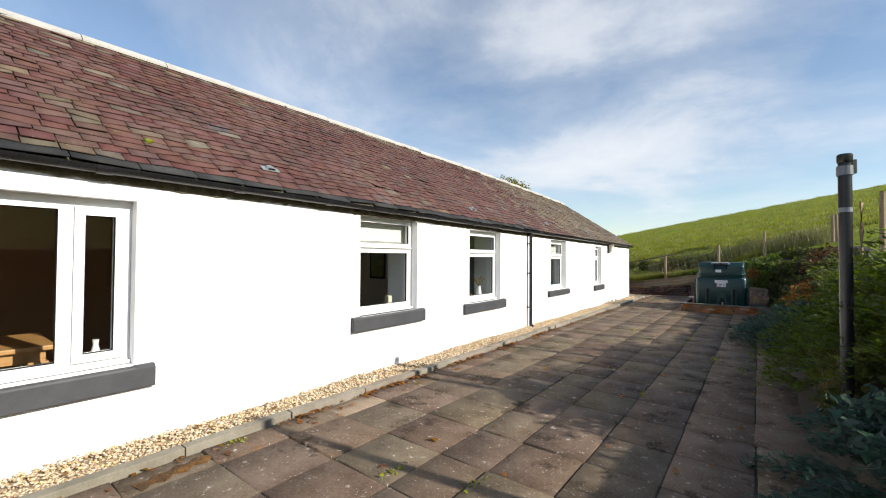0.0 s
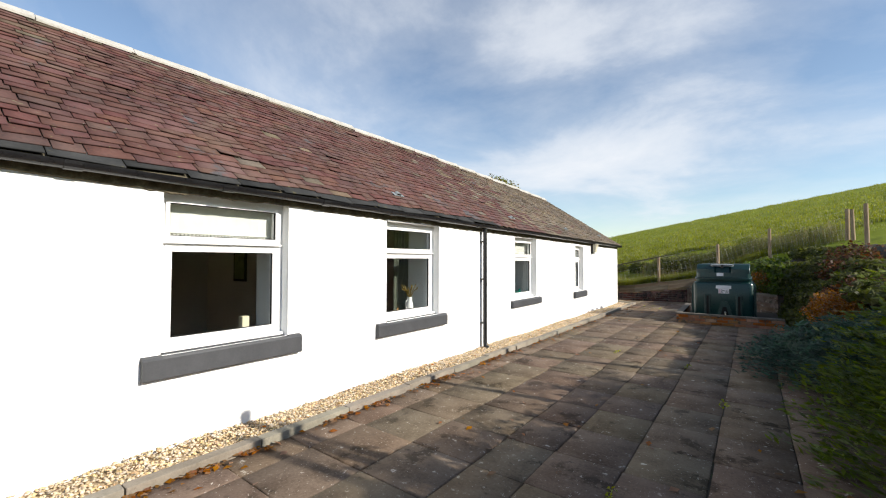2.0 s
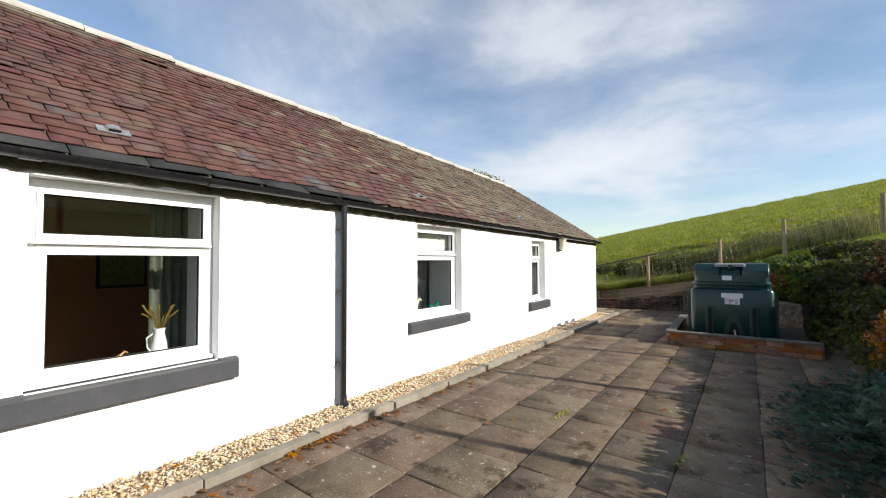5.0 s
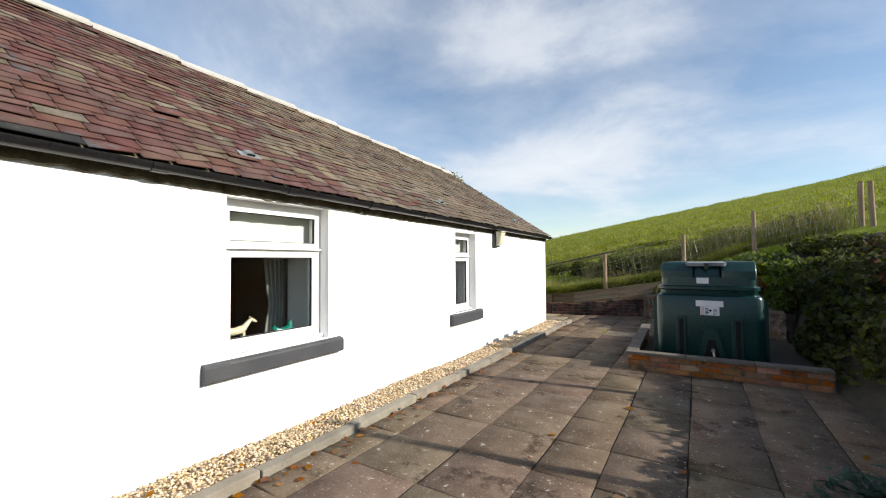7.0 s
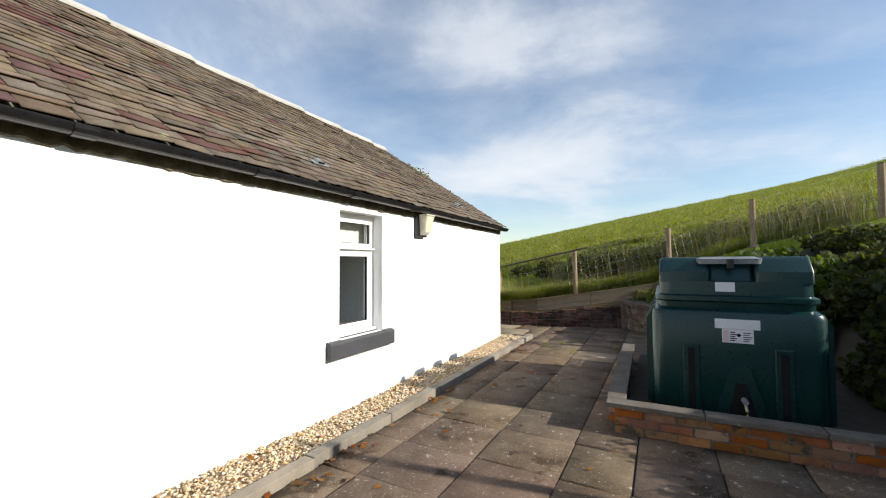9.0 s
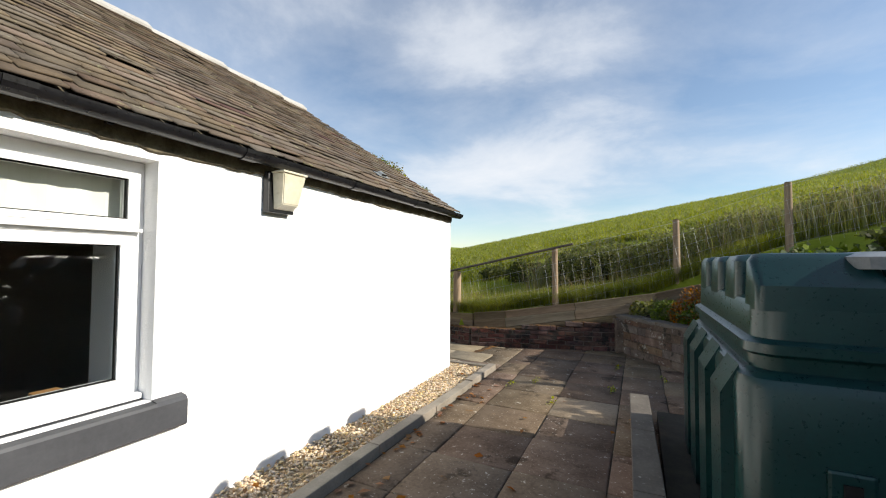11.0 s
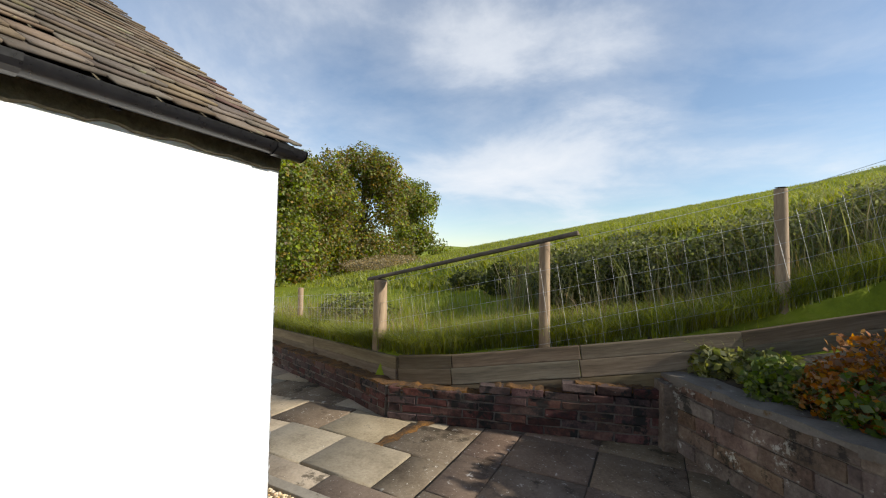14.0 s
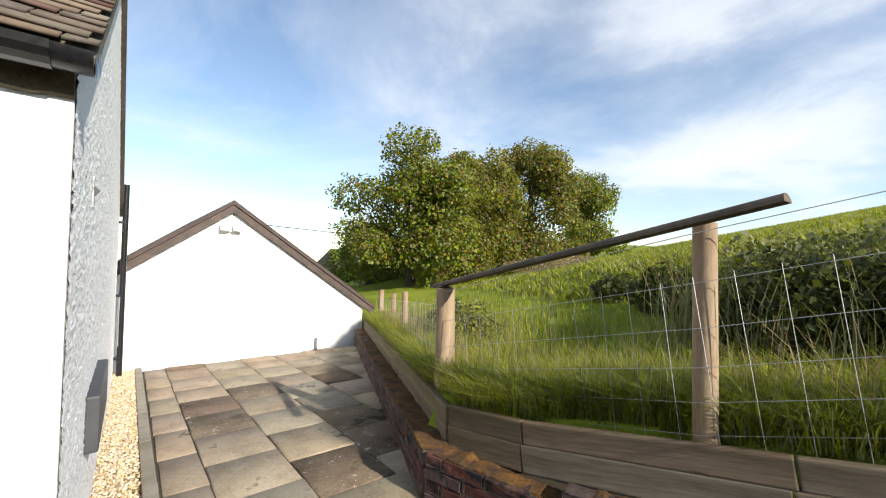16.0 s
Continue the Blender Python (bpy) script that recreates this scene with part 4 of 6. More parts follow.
def ring_body(bm, sections, n=9, corner=0.16):
    """A rounded-rectangle body through sections of (x0, x1, y0, y1, z, corner radius)."""
    rings = []
    for x0, x1, y0, y1, z, r in sections:
        row = []
        for cx, cy, a0 in ((x1 - r, y1 - r, 0), (x0 + r, y1 - r, 90), (x0 + r, y0 + r, 180), (x1 - r, y0 + r, 270)):
            for k in range(n):
                a = radians(a0 + 90 * k / (n - 1))
                row.append(bm.verts.new((cx + r * math.cos(a), cy + r * math.sin(a), z)))
        rings.append(row)
    m = len(rings[0])
    for a, b in zip(rings, rings[1:]):
        for k in range(m):
            bm.faces.new((a[k], a[(k + 1) % m], b[(k + 1) % m], b[k]))
    bm.faces.new(rings[0][::-1])
    bm.faces.new(rings[-1])
    return bm


tank = thing("oil_tank", (-0.845, 15.135, 0.10), "dark green plastic bunded heating oil tank on a brick base", "oil tank")
hw, hl = 0.612, 0.865
bm = ring_body(bmesh.new(), [(-hw + .01, hw - .01, -hl + .01, hl - .01, 0.0, .10), (-hw, hw, -hl, hl, 0.02, .10), (-hw, hw, -hl, hl, 0.84, .10), (-hw + .012, hw - .012, -hl + .012, hl - .012, 0.875, .10), (-hw + .05, hw - .05, -hl + .05, hl - .05, 0.90, .10)])
part("bund", bm, M_TANK, tank, smooth=True)
bm = ring_body(bmesh.new(), [(-hw + .055, hw - .055, -hl + .055, hl - .055, 0.895, .1), (-hw + .05, hw - .05, -hl + .05, hl - .05, 0.95, .1), (-hw + .03, hw - .03, -hl + .03, hl - .03, 0.965, .1), (-hw + .03, hw - .03, -hl + .03, hl - .03, 1.0, .1), (-hw + .055, hw - .055, -hl + .055, hl - .055, 1.015, .1)])
part("lip", bm, M_TANK, tank, smooth=True)
bm = ring_body(bmesh.new(), [(-hw + .06, hw - .06, -hl + .06, hl - .06, 1.012, .1), (-hw + .065, hw - .065, -hl + .065, hl - .065, 1.13, .1), (-hw + .075, hw - .075, -hl + .13, hl - .13, 1.15, .1), (-hw + .11, hw - .11, -hl + .2, hl - .2, 1.16, .1)])
part("upper_body", bm, M_TANK, tank, smooth=True)
# raised shoulders of the top, parted by channels along both long sides
for sx in (-1, 1):
    for ya, yb in ((-0.80, -0.59), (-0.43, -0.15), (0.03, 0.30), (0.48, 0.76)):
        xa, xb = (-hw + 0.066, -0.16) if sx < 0 else (0.16, hw - 0.066)
        bm = bmesh.new()
        back = 0.10 if ya < -0.7 else 0.012
        ring_body(bm, [(xa, xb, ya, yb, 1.12, .03), (xa + .003, xb, ya + .003, yb - .004, 1.215, .03), (xa + .006, xb, ya + back, yb - .010, 1.31, .03), (xa + .022, xb, ya + back + .03, yb - .022, 1.336, .025), (xa + .06, xb - .02, ya + back + .05, yb - .04, 1.342, .02)], n=5)
        part("shoulder", bm, M_TANK, tank, smooth=True)
bm = ring_body(bmesh.new(), [(-0.17, 0.17, -0.78, 0.78, 1.13, .05), (-0.17, 0.17, -0.70, 0.77, 1.28, .05), (-0.14, 0.14, -0.64, 0.7, 1.31, .05)], n=4)
part("crown", bm, M_TANK, tank, smooth=True)
# buttresses on the long side
for sx in (-1, 1):
    for yc in (-0.62, -0.2, 0.22, 0.62):
        bm = prism(bmesh.new(), [(sx * (hw - 0.02), 0.02), (sx * (hw + 0.045), 0.02), (sx * (hw + 0.045), 0.78), (sx * (hw - 0.02), 0.90)], "y", yc - 0.12, yc + 0.12)
        part("buttress", bm, M_TANK, tank)
# slots and arch of the front face, their inner shade painted as black sheets
for xc in (-0.31, 0.325):
    part("slot_rim", boxed(xc - 0.065, xc + 0.065, -hl - 0.010, -hl + 0.01, 0.03, 0.60, bevel=0.012), M_TANK, tank)
    part("slot_shade", boxed(xc - 0.024, xc + 0.024, -hl - 0.018, -hl - 0.010, 0.03, 0.56), M_INK_AND_SHADE, tank)
bm = prism(bmesh.new(), [(-0.14, 0.02), (0.22, 0.02), (0.10, 0.42), (0.02, 0.45), (-0.04, 0.42)], "y", -hl - 0.02, -hl + 0.01)
part("arch_panel", bm, M_TANK, tank)
part("arch_recess_shade", prism(bmesh.new(), [(-0.06, 0.02), (0.14, 0.02), (0.07, 0.30), (0.0, 0.30)], "y", -hl - 0.026, -hl - 0.018), M_INK_AND_SHADE, tank)
valve = part("valve", tubed([(0.05, -hl - 0.02, 0.17), (0.05, -hl - 0.10, 0.17)], 0.022, 10), M_TANKGREY, tank, "grey metal outlet valve")
part("valve_spout", tubed([(0.05, -hl - 0.08, 0.17), (0.06, -hl - 0.10, 0.10), (0.06, -hl - 0.10, 0.06)], 0.014, 8), M_BRASS, valve)
# hatch and labels
hatch = part("hatch", ring_body(bmesh.new(), [(-0.24, 0.22, -0.76, -0.36, 1.28, .06), (-0.25, 0.23, -0.77, -0.35, 1.325, .06), (-0.2, 0.18, -0.72, -0.40, 1.345, .06)], n=5), M_TANKGREY, tank, "grey inspection hatch lid")
part("hasp", boxed(-0.03, 0.02, -0.795, -0.768, 1.24, 1.325, bevel=0.006), M_BLACK, hatch)
part("hatch_label", boxed(-0.12, 0.02, -hl + 0.054, -hl + 0.060, 1.045, 1.125), M_PAPER, tank, "small white printed sticker")
lab = part("label_sheet", boxed(-0.135, 0.175, -hl - 0.006, -hl - 0.001, 0.74, 0.82), M_PAPER, tank, "white weathered label")
low = part("label_sheet", boxed(-0.085, 0.13, -hl - 0.006, -hl - 0.001, 0.625, 0.738), M_PAPER, tank, "white label with faded print")
part("print_bar", boxed(-0.08, -0.04, -hl - 0.008, -hl - 0.0065, 0.63, 0.73), M_PINK, low)
for k in range(5):
    part("print_bar", boxed(-0.03, 0.005 + 0.012 * (k % 2), -hl - 0.008, -hl - 0.0065, 0.64 + 0.017 * k, 0.648 + 0.017 * k), M_INK_AND_SHADE, low)
    part("print_bar", boxed(0.06, 0.10 + 0.01 * (k % 3), -hl - 0.008, -hl - 0.0065, 0.64 + 0.017 * k, 0.646 + 0.017 * k), M_INK_AND_SHADE, low)
part("print_bar", prism(bmesh.new(), [(0.012, 0.69), (0.03, 0.672), (0.048, 0.69), (0.03, 0.708)], "y", -hl - 0.008, -hl - 0.0065), M_INK_AND_SHADE, low)

# ---- retaining walls ----
rw = tagged(new("retaining_wall"), "weathered red brick retaining wall topped with rusty moss", "retaining wall")
A0, A1 = CORNER, (-9.72, CORNER[1] + 0.393 * (9.72 - 4.38))
LA = math.hypot(A1[0] - A0[0], A1[1] - A0[1])


def tops_b(s):
    return 4 if s < 0.95 else (5 if s < 1.65 else 6)


H = 0.075
core(rw, A0, A1, -0.1, -0.4, 0.285, 0.04, 0.10, M_MORTAR)
brick_run(rw, A0, A1, 4, 0.0, M_OLDBRICK, "old", tops=lambda s: 4, length=0.27, height=0.064, gap=0.011, variants=5, fall=-0.045, width=0.12)
core(rw, CORNER, PIER, -0.1, -0.1, 0.262, 0.335, 0.10, M_MORTAR)
brick_run(rw, CORNER, PIER, 6, 0.0, M_OLDBRICK, "old", tops=tops_b, length=0.27, height=0.064, gap=0.011, variants=5, width=0.12)


def strip(parent, name, p, q, zs, mat, off0, off1, steps=40, rough=0.012):
    """A lumpy strip between two offsets from a line, its height given by zs(s)."""
    p, q = Vector((*p, 0)), Vector((*q, 0))
    d = (q - p).normalized()
    n = Vector((-d.y, d.x, 0))
    if n.y < 0:
        n = -n
    L = (q - p).length
    bm = bmesh.new()
    rows_ = []
    for i in range(steps + 1):
        s = L * i / steps
        row = []
        for j, o in enumerate((off0 - 0.005, off0, (off0 + off1) / 2, off1)):
            z = zs(s) + rng.normal(0, rough) - (0.05 if j == 0 else 0)
            row.append(bm.verts.new(p + d * s + n * (o + rng.normal(0, rough * 0.4)) + Vector((0, 0, z))))
        rows_.append(row)
    for a, b in zip(rows_, rows_[1:]):
        for j in range(3):
            bm.faces.new((a[j], a[j + 1], b[j + 1], b[j]))
    return part(name, bm, mat, parent, smooth=True)


strip(rw, "moss", A0, A1, lambda s: 0.30 - 0.045 * s, M_MOSS, -0.05, 0.26, 110, rough=0.007)
strip(rw, "moss", CORNER, PIER, lambda s: 0.0735 * int(tops_b(s)) + 0.001, M_MOSS, -0.045, 0.26, 90, rough=0.006)

PIERS = [(-2.04, 19.58), (-1.74, 19.20), (-1.20, 18.55), (-0.55, 17.80), (0.36, 16.6)]
sw = tagged(new("block_wall"), "lichened block retaining wall curving behind the oil tank", "retaining wall")
for k, (p, q) in enumerate(zip(PIERS, PIERS[1:])):
    core(sw, p, q, -0.1, -0.1, 0.56, 0.56, 0.16, M_MORTAR)
    brick_run(sw, p, q, 5, 0.0, M_STONE, "block", length=0.30, width=0.19, height=0.105, gap=0.010, variants=4)
    strip(sw, "wall_top", p, q, lambda s: 0.585, M_COPING, -0.12, 0.14, 8, rough=0.008)
part("pier", boxed(-0.1, 0.1, -0.1, 0.1, -0.05, 0.52, bevel=0.01), M_STONE, sw, m=pose(-2.06, 19.5, 0, 0, 0, 20))

# ---- sleepers and fence ----
edging = tagged(new("timber_edging"), "weathered timber boards holding back the grass", "edging boards")


def board(p, q, za, zb, h=0.15, th=0.05):
    p, q = Vector((p[0], p[1], za)), Vector((q[0], q[1], zb))
    d = q - p
    L = d.length
    bm = boxed(0.003, L - 0.003, -th / 2, th / 2, 0, h, bevel=0.008)
    rz = math.degrees(math.atan2(d.y, d.x))
    ry = -math.degrees(math.asin(d.z / L))
    part("board", bm, M_TIMBER, edging, m=pose(p.x, p.y, p.z, 0, ry, rz))


OFF = 0.16
ax, ay = A0[0] - 0.02, A0[1] + OFF
for k in range(3):
    s0, s1 = k / 3, (k + 1) / 3
    pa = (ax + (A1[0] - A0[0]) * s0, ay + (A1[1] - A0[1]) * s0)
    pb = (ax + (A1[0] - A0[0]) * s1, ay + (A1[1] - A0[1]) * s1)
    board(pb, pa, 0.26 - 0.30 * s1, 0.26 - 0.30 * s0, h=0.13)
    board(pb, pa, 0.392 - 0.30 * s1, 0.392 - 0.30 * s0, h=0.12)
BOARDS = [(-4.38, 19.06, 0.26), (-3.85, 19.15, 0.31), (-2.75, 19.44, 0.47), (-1.55, 19.76, 0.66), (0.3, 20.0, 1.12), (2.1, 20.24, 1.56)]
for a, b in zip(BOARDS, BOARDS[1:]):
    board(a[:2], b[:2], a[2], b[2])
    board(a[:2], b[:2], a[2] + 0.152, b[2] + 0.152, h=0.12)
board((-3.85, 19.155), (-2.75, 19.445), 0.155, 0.315)
board((-2.75, 19.445), (-1.75, 19.70), 0.315, 0.47)

rngf = np.random.default_rng(5)
FENCE = [((-9.95, 21.62), 0.78, 0.06), ((-8.9, 21.3), 0.80, 0.045), ((-7.3, 20.55), 0.98, 0.045), ((-4.85, 19.37), 1.25, 0.075), ((-3.06, 19.43), 1.66, 0.05), ((-1.23, 20.04), 2.13, 0.05), ((0.24, 20.12), 2.64, 0.05), ((2.20, 20.45), 3.20, 0.055)]
BANKPOSTS = [((2.27, 20.0), 3.14), ((2.25, 18.0), 3.1), ((2.25, 15.6), 3.1), ((2.25, 13.35), 3.1), ((2.25, 11.3), 3.1), ((2.25, 9.2), 3.05), ((2.25, 7.2), 3.05), ((2.25, 5.25), 3.05), ((2.25, 4.9), 3.05), ((2.25, 2.9), 3.05), ((2.25, 0.8), 3.05), ((2.25, -1.4), 3.05)]


def fence_post(x, y, top, r, label):
    z0 = float(ground_z(x, y)) - 0.12
    ob = thing("fence_post", (x, y, z0), label, "fence post", "posts of the stock fence", rz=rngf.uniform(0, 360))
    h = top - z0
    lean = rngf.normal(0, 0.012, 2)
    bm = tubed([(0, 0, 0), (lean[0] * 0.5, lean[1] * 0.5, h * 0.5), (lean[0], lean[1], h - 0.012), (lean[0], lean[1], h)], r, 12, taper=[r * 1.08, r, r * 0.97, r * 0.88])
    part("post", bm, M_POST, ob, smooth=True)
    return ob


for (x, y), top, r in FENCE:
    fence_post(x, y, top, r, "round wooden fence post standing in long grass")
for (x, y), top in BANKPOSTS:
    fence_post(x, y, top, 0.05, "round wooden fence post on the overgrown bank")

rail = thing("fence_rail", (0, 0, 0), "grey split timber rail laid over two fence posts", "fence rail")
p, q = Vector((-5.0, 19.37, 1.215)), Vector((-2.75, 19.29, 1.69))
d = q - p
part("half_round", prism(bmesh.new(), [(0.045 * math.cos(a), 0.03 + 0.036 * math.sin(a)) for a in [math.pi * k / 7 for k in range(8)]], "x", 0, d.length), M_RAIL, rail, m=pose(p.x, p.y, p.z - 0.02, 0, -math.degrees(math.asin(d.z / d.length)), math.degrees(math.atan2(d.y, d.x))))


def wires(name, line, heights, label, upright=0.145, r=0.0013):
    """Stock netting between posts: level wires and evenly set uprights."""
    ob = thing(name, (0, 0, 0), label, "wire fence")
    for h in heights:
        part("line_wire", tubed([(x, y, g + h) for x, y, g in line], r if h < 0.95 else 0.0022, 5), M_WIRE, ob)
    for a, b in zip(line, line[1:]):
        a, b = Vector(a), Vector(b)
        L = (b - a).length
        m = max(1, int(L / upright))
        lean = (b - a) / L * ((b.z - a.z) / L) * 0.6
        for k in range(m):
            p = a.lerp(b, (k + 0.5) / m)
            top = max(h for h in heights if h < 0.95)
            j = rngf.normal(0, 0.006, 2)
            part("upright_wire", tubed([(p.x, p.y, p.z + heights[0] - 0.1), (p.x + j[0] - lean.x * top, p.y + j[1] - lean.y * top, p.z + top)], r, 4), M_WIRE, ob)
    return ob


line1 = [(x, y - 0.06, top - (1.05 if i < 7 else 1.1)) for i, ((x, y), top, r) in enumerate(FENCE[3:])]
wires("stock_netting", line1, (0.12, 0.26, 0.41, 0.58, 0.78, 1.0), "galvanised stock netting with a barbed top wire")
line0 = [(x, y - 0.06, top - 0.85) for (x, y), top, r in FENCE[:3]] + [(FENCE[3][0][0], FENCE[3][0][1] - 0.06, 0.38)]
wires("stock_netting", line0, (0.1, 0.24, 0.38, 0.54, 0.72), "galvanised stock netting in tall grass by the yard", upright=0.12)

# ---- the black vent pole ----
pole = thing("vent_pipe", (0.608, 4.89, 0.15), "scuffed black plastic vent pipe with a grey bracket near its top", "vent pipe")
part("pipe", tubed([(0, 0, 0.0), (0.0, 0, 1.2), (0.0, 0.0, 2.22)], 0.046, 18), M_BLACK, pole, smooth=True)
part("cap", spun([(0.049, 2.23), (0.053, 2.24), (0.053, 2.295), (0.045, 2.305)], 18), M_BLACK, pole, smooth=True)
part("band", spun([(0.0475, 1.80), (0.0475, 1.84)], 18), M_TANKGREY, pole, "pale worn band")
br = part("bracket", spun([(0.048, 2.12), (0.056, 2.12), (0.056, 2.2), (0.048, 2.2)], 18), M_TANKGREY, pole, "grey metal bracket")
part("arm", boxed(0.045, 0.075, -0.02, 0.02, 2.13, 2.25, bevel=0.008), M_TANKGREY, br)

# ---- garage ----
garage = tagged(new("garage"), "white rendered outbuilding with a brown slate gable roof", "outbuilding")
GA_Y, GA_Z, GE_Y, GE_Z = 18.715, 2.26, 21.12, 0.56
GW_Y = 2 * GA_Y - GE_Y
bm = prism(bmesh.new(), [(GE_Y, -0.6), (GE_Y, GE_Z), (GA_Y, GA_Z), (GW_Y, GE_Z), (GW_Y, -0.6)], "x", GARAGE_X - 7.0, GARAGE_X)
part("wall", bm, M_RENDER, garage)
sl = (GA_Z - GE_Z) / (GE_Y - GA_Y)
for s in (1, -1):
    e = 0.22
    outl = [(GA_Y, GA_Z + 0.02), (GA_Y + s * (GE_Y - GA_Y + e), GE_Z - e * sl + 0.02), (GA_Y + s * (GE_Y - GA_Y + e), GE_Z - e * sl + 0.09), (GA_Y, GA_Z + 0.09)]
    part("roof_slope", prism(bmesh.new(), outl, "x", GARAGE_X - 7.1, GARAGE_X + 0.10), M_GARAGEROOF, garage)
    outl = [(GA_Y, GA_Z - 0.11), (GA_Y + s * (GE_Y - GA_Y + e), GE_Z - e * sl - 0.11), (GA_Y + s * (GE_Y - GA_Y + e), GE_Z - e * sl + 0.018), (GA_Y, GA_Z + 0.018)]
    part("barge_board", prism(bmesh.new(), outl, "x", GARAGE_X + 0.004, GARAGE_X + 0.075), M_BARGE, garage, "worn dark barge board")


# ---- plants ----
def plant(name, at, label, category, group="", kind=""):
    return thing(name, at, label, category, group, kind)


def crown_points(n, blobs, rng, shell=0.55):
    """Points in the outer parts of a set of ellipsoids (x, y, z, rx, ry, rz), with outward normals."""
    vol = np.array([b[3] * b[4] * b[5] for b in blobs]) ** (2 / 3)
    pick = rng.choice(len(blobs), n, p=vol / vol.sum())
    B = np.array(blobs)[pick]
    d = rng.normal(0, 1, (n, 3))
    d /= np.linalg.norm(d, axis=1)[:, None]
    r = rng.uniform(shell ** 3, 1, n) ** (1 / 3)
    lump = 1 + 0.16 * np.sin(d[:, 0] * 7 + B[:, 0] * 5) * np.sin(d[:, 1] * 6 + B[:, 1]) + 0.12 * np.sin(d[:, 2] * 9)
    p = B[:, :3] + d * B[:, 3:] * (r * lump)[:, None]
    return p, d


def tree(x, y, height, radius, seed, leaf=0.165, n=9000, brown=0.25):
    r = np.random.default_rng(seed)
    z = float(ground_z(x, y))
    ob = plant("tree", (x, y, z), "broad leafy tree turning brown in early autumn", "tree", "row of trees beyond the yard")
    th = height * 0.30
    part("trunk", tubed([(0, 0, -0.3), (0.05, 0.02, th * 0.5), (0.1, 0, th), (0.12, 0.1, height * 0.62)], 0.3, 10, taper=[0.34, 0.27, 0.2, 0.08]), M_BARK, ob, smooth=True)
    blobs = []
    for k in range(38):
        a, hh = r.uniform(0, 2 * math.pi), r.uniform(0.06, 0.93)
        rad = radius * (0.78 if hh < 0.6 else 0.78 * (1 - (hh - 0.6) * 1.9)) * r.uniform(0.5, 1.0)
        s = radius * r.uniform(0.17, 0.38)
        b = (rad * math.cos(a), rad * math.sin(a), height * hh, s, s, s * 0.8)
        blobs.append(b)
        if k < 9:
            part("limb", tubed([(0.08, 0, th * r.uniform(0.6, 1.3)), (b[0] * 0.45, b[1] * 0.45, b[2] * 0.75), b[:3]], 0.08, 6, taper=[0.11, 0.07, 0.025]), M_BARK, ob, smooth=True)
    blobs.append((0, 0, height * 0.48, radius * 0.62, radius * 0.62, height * 0.42))
    nb = int(n * brown)
    for name, cnt, mat in (("crown", n - nb, M_TREELEAF), ("turning_leaves", nb, M_TREEBROWN)):
        p, d = crown_points(cnt, blobs, r, 0.35)
        v, f = leaves(p, d * 0.6 + np.array([0, 0, 0.5]), leaf, 1.25, r, 0.6)
        part(name, mesh_of(name, v, f, mat), mat, ob)
    return ob


tree(-21.6, 29.9, 8.7, 4.3, 21, n=30000, brown=0.22, leaf=0.15)
tree(-22.6, 33.4, 8.5, 3.9, 26, n=24000, brown=0.4, leaf=0.15)
tree(-24.2, 37.2, 9.5, 5.0, 22, n=34000, brown=0.45, leaf=0.17)
tree(-24.6, 43.6, 10.4, 5.2, 23, n=30000, brown=0.5, leaf=0.18)
tree(-24.6, 51.8, 9.2, 3.9, 24, n=19000, brown=0.15, leaf=0.18)
tree(-29.5, 31.5, 4.5, 3.4, 25, n=11000, brown=0.2)


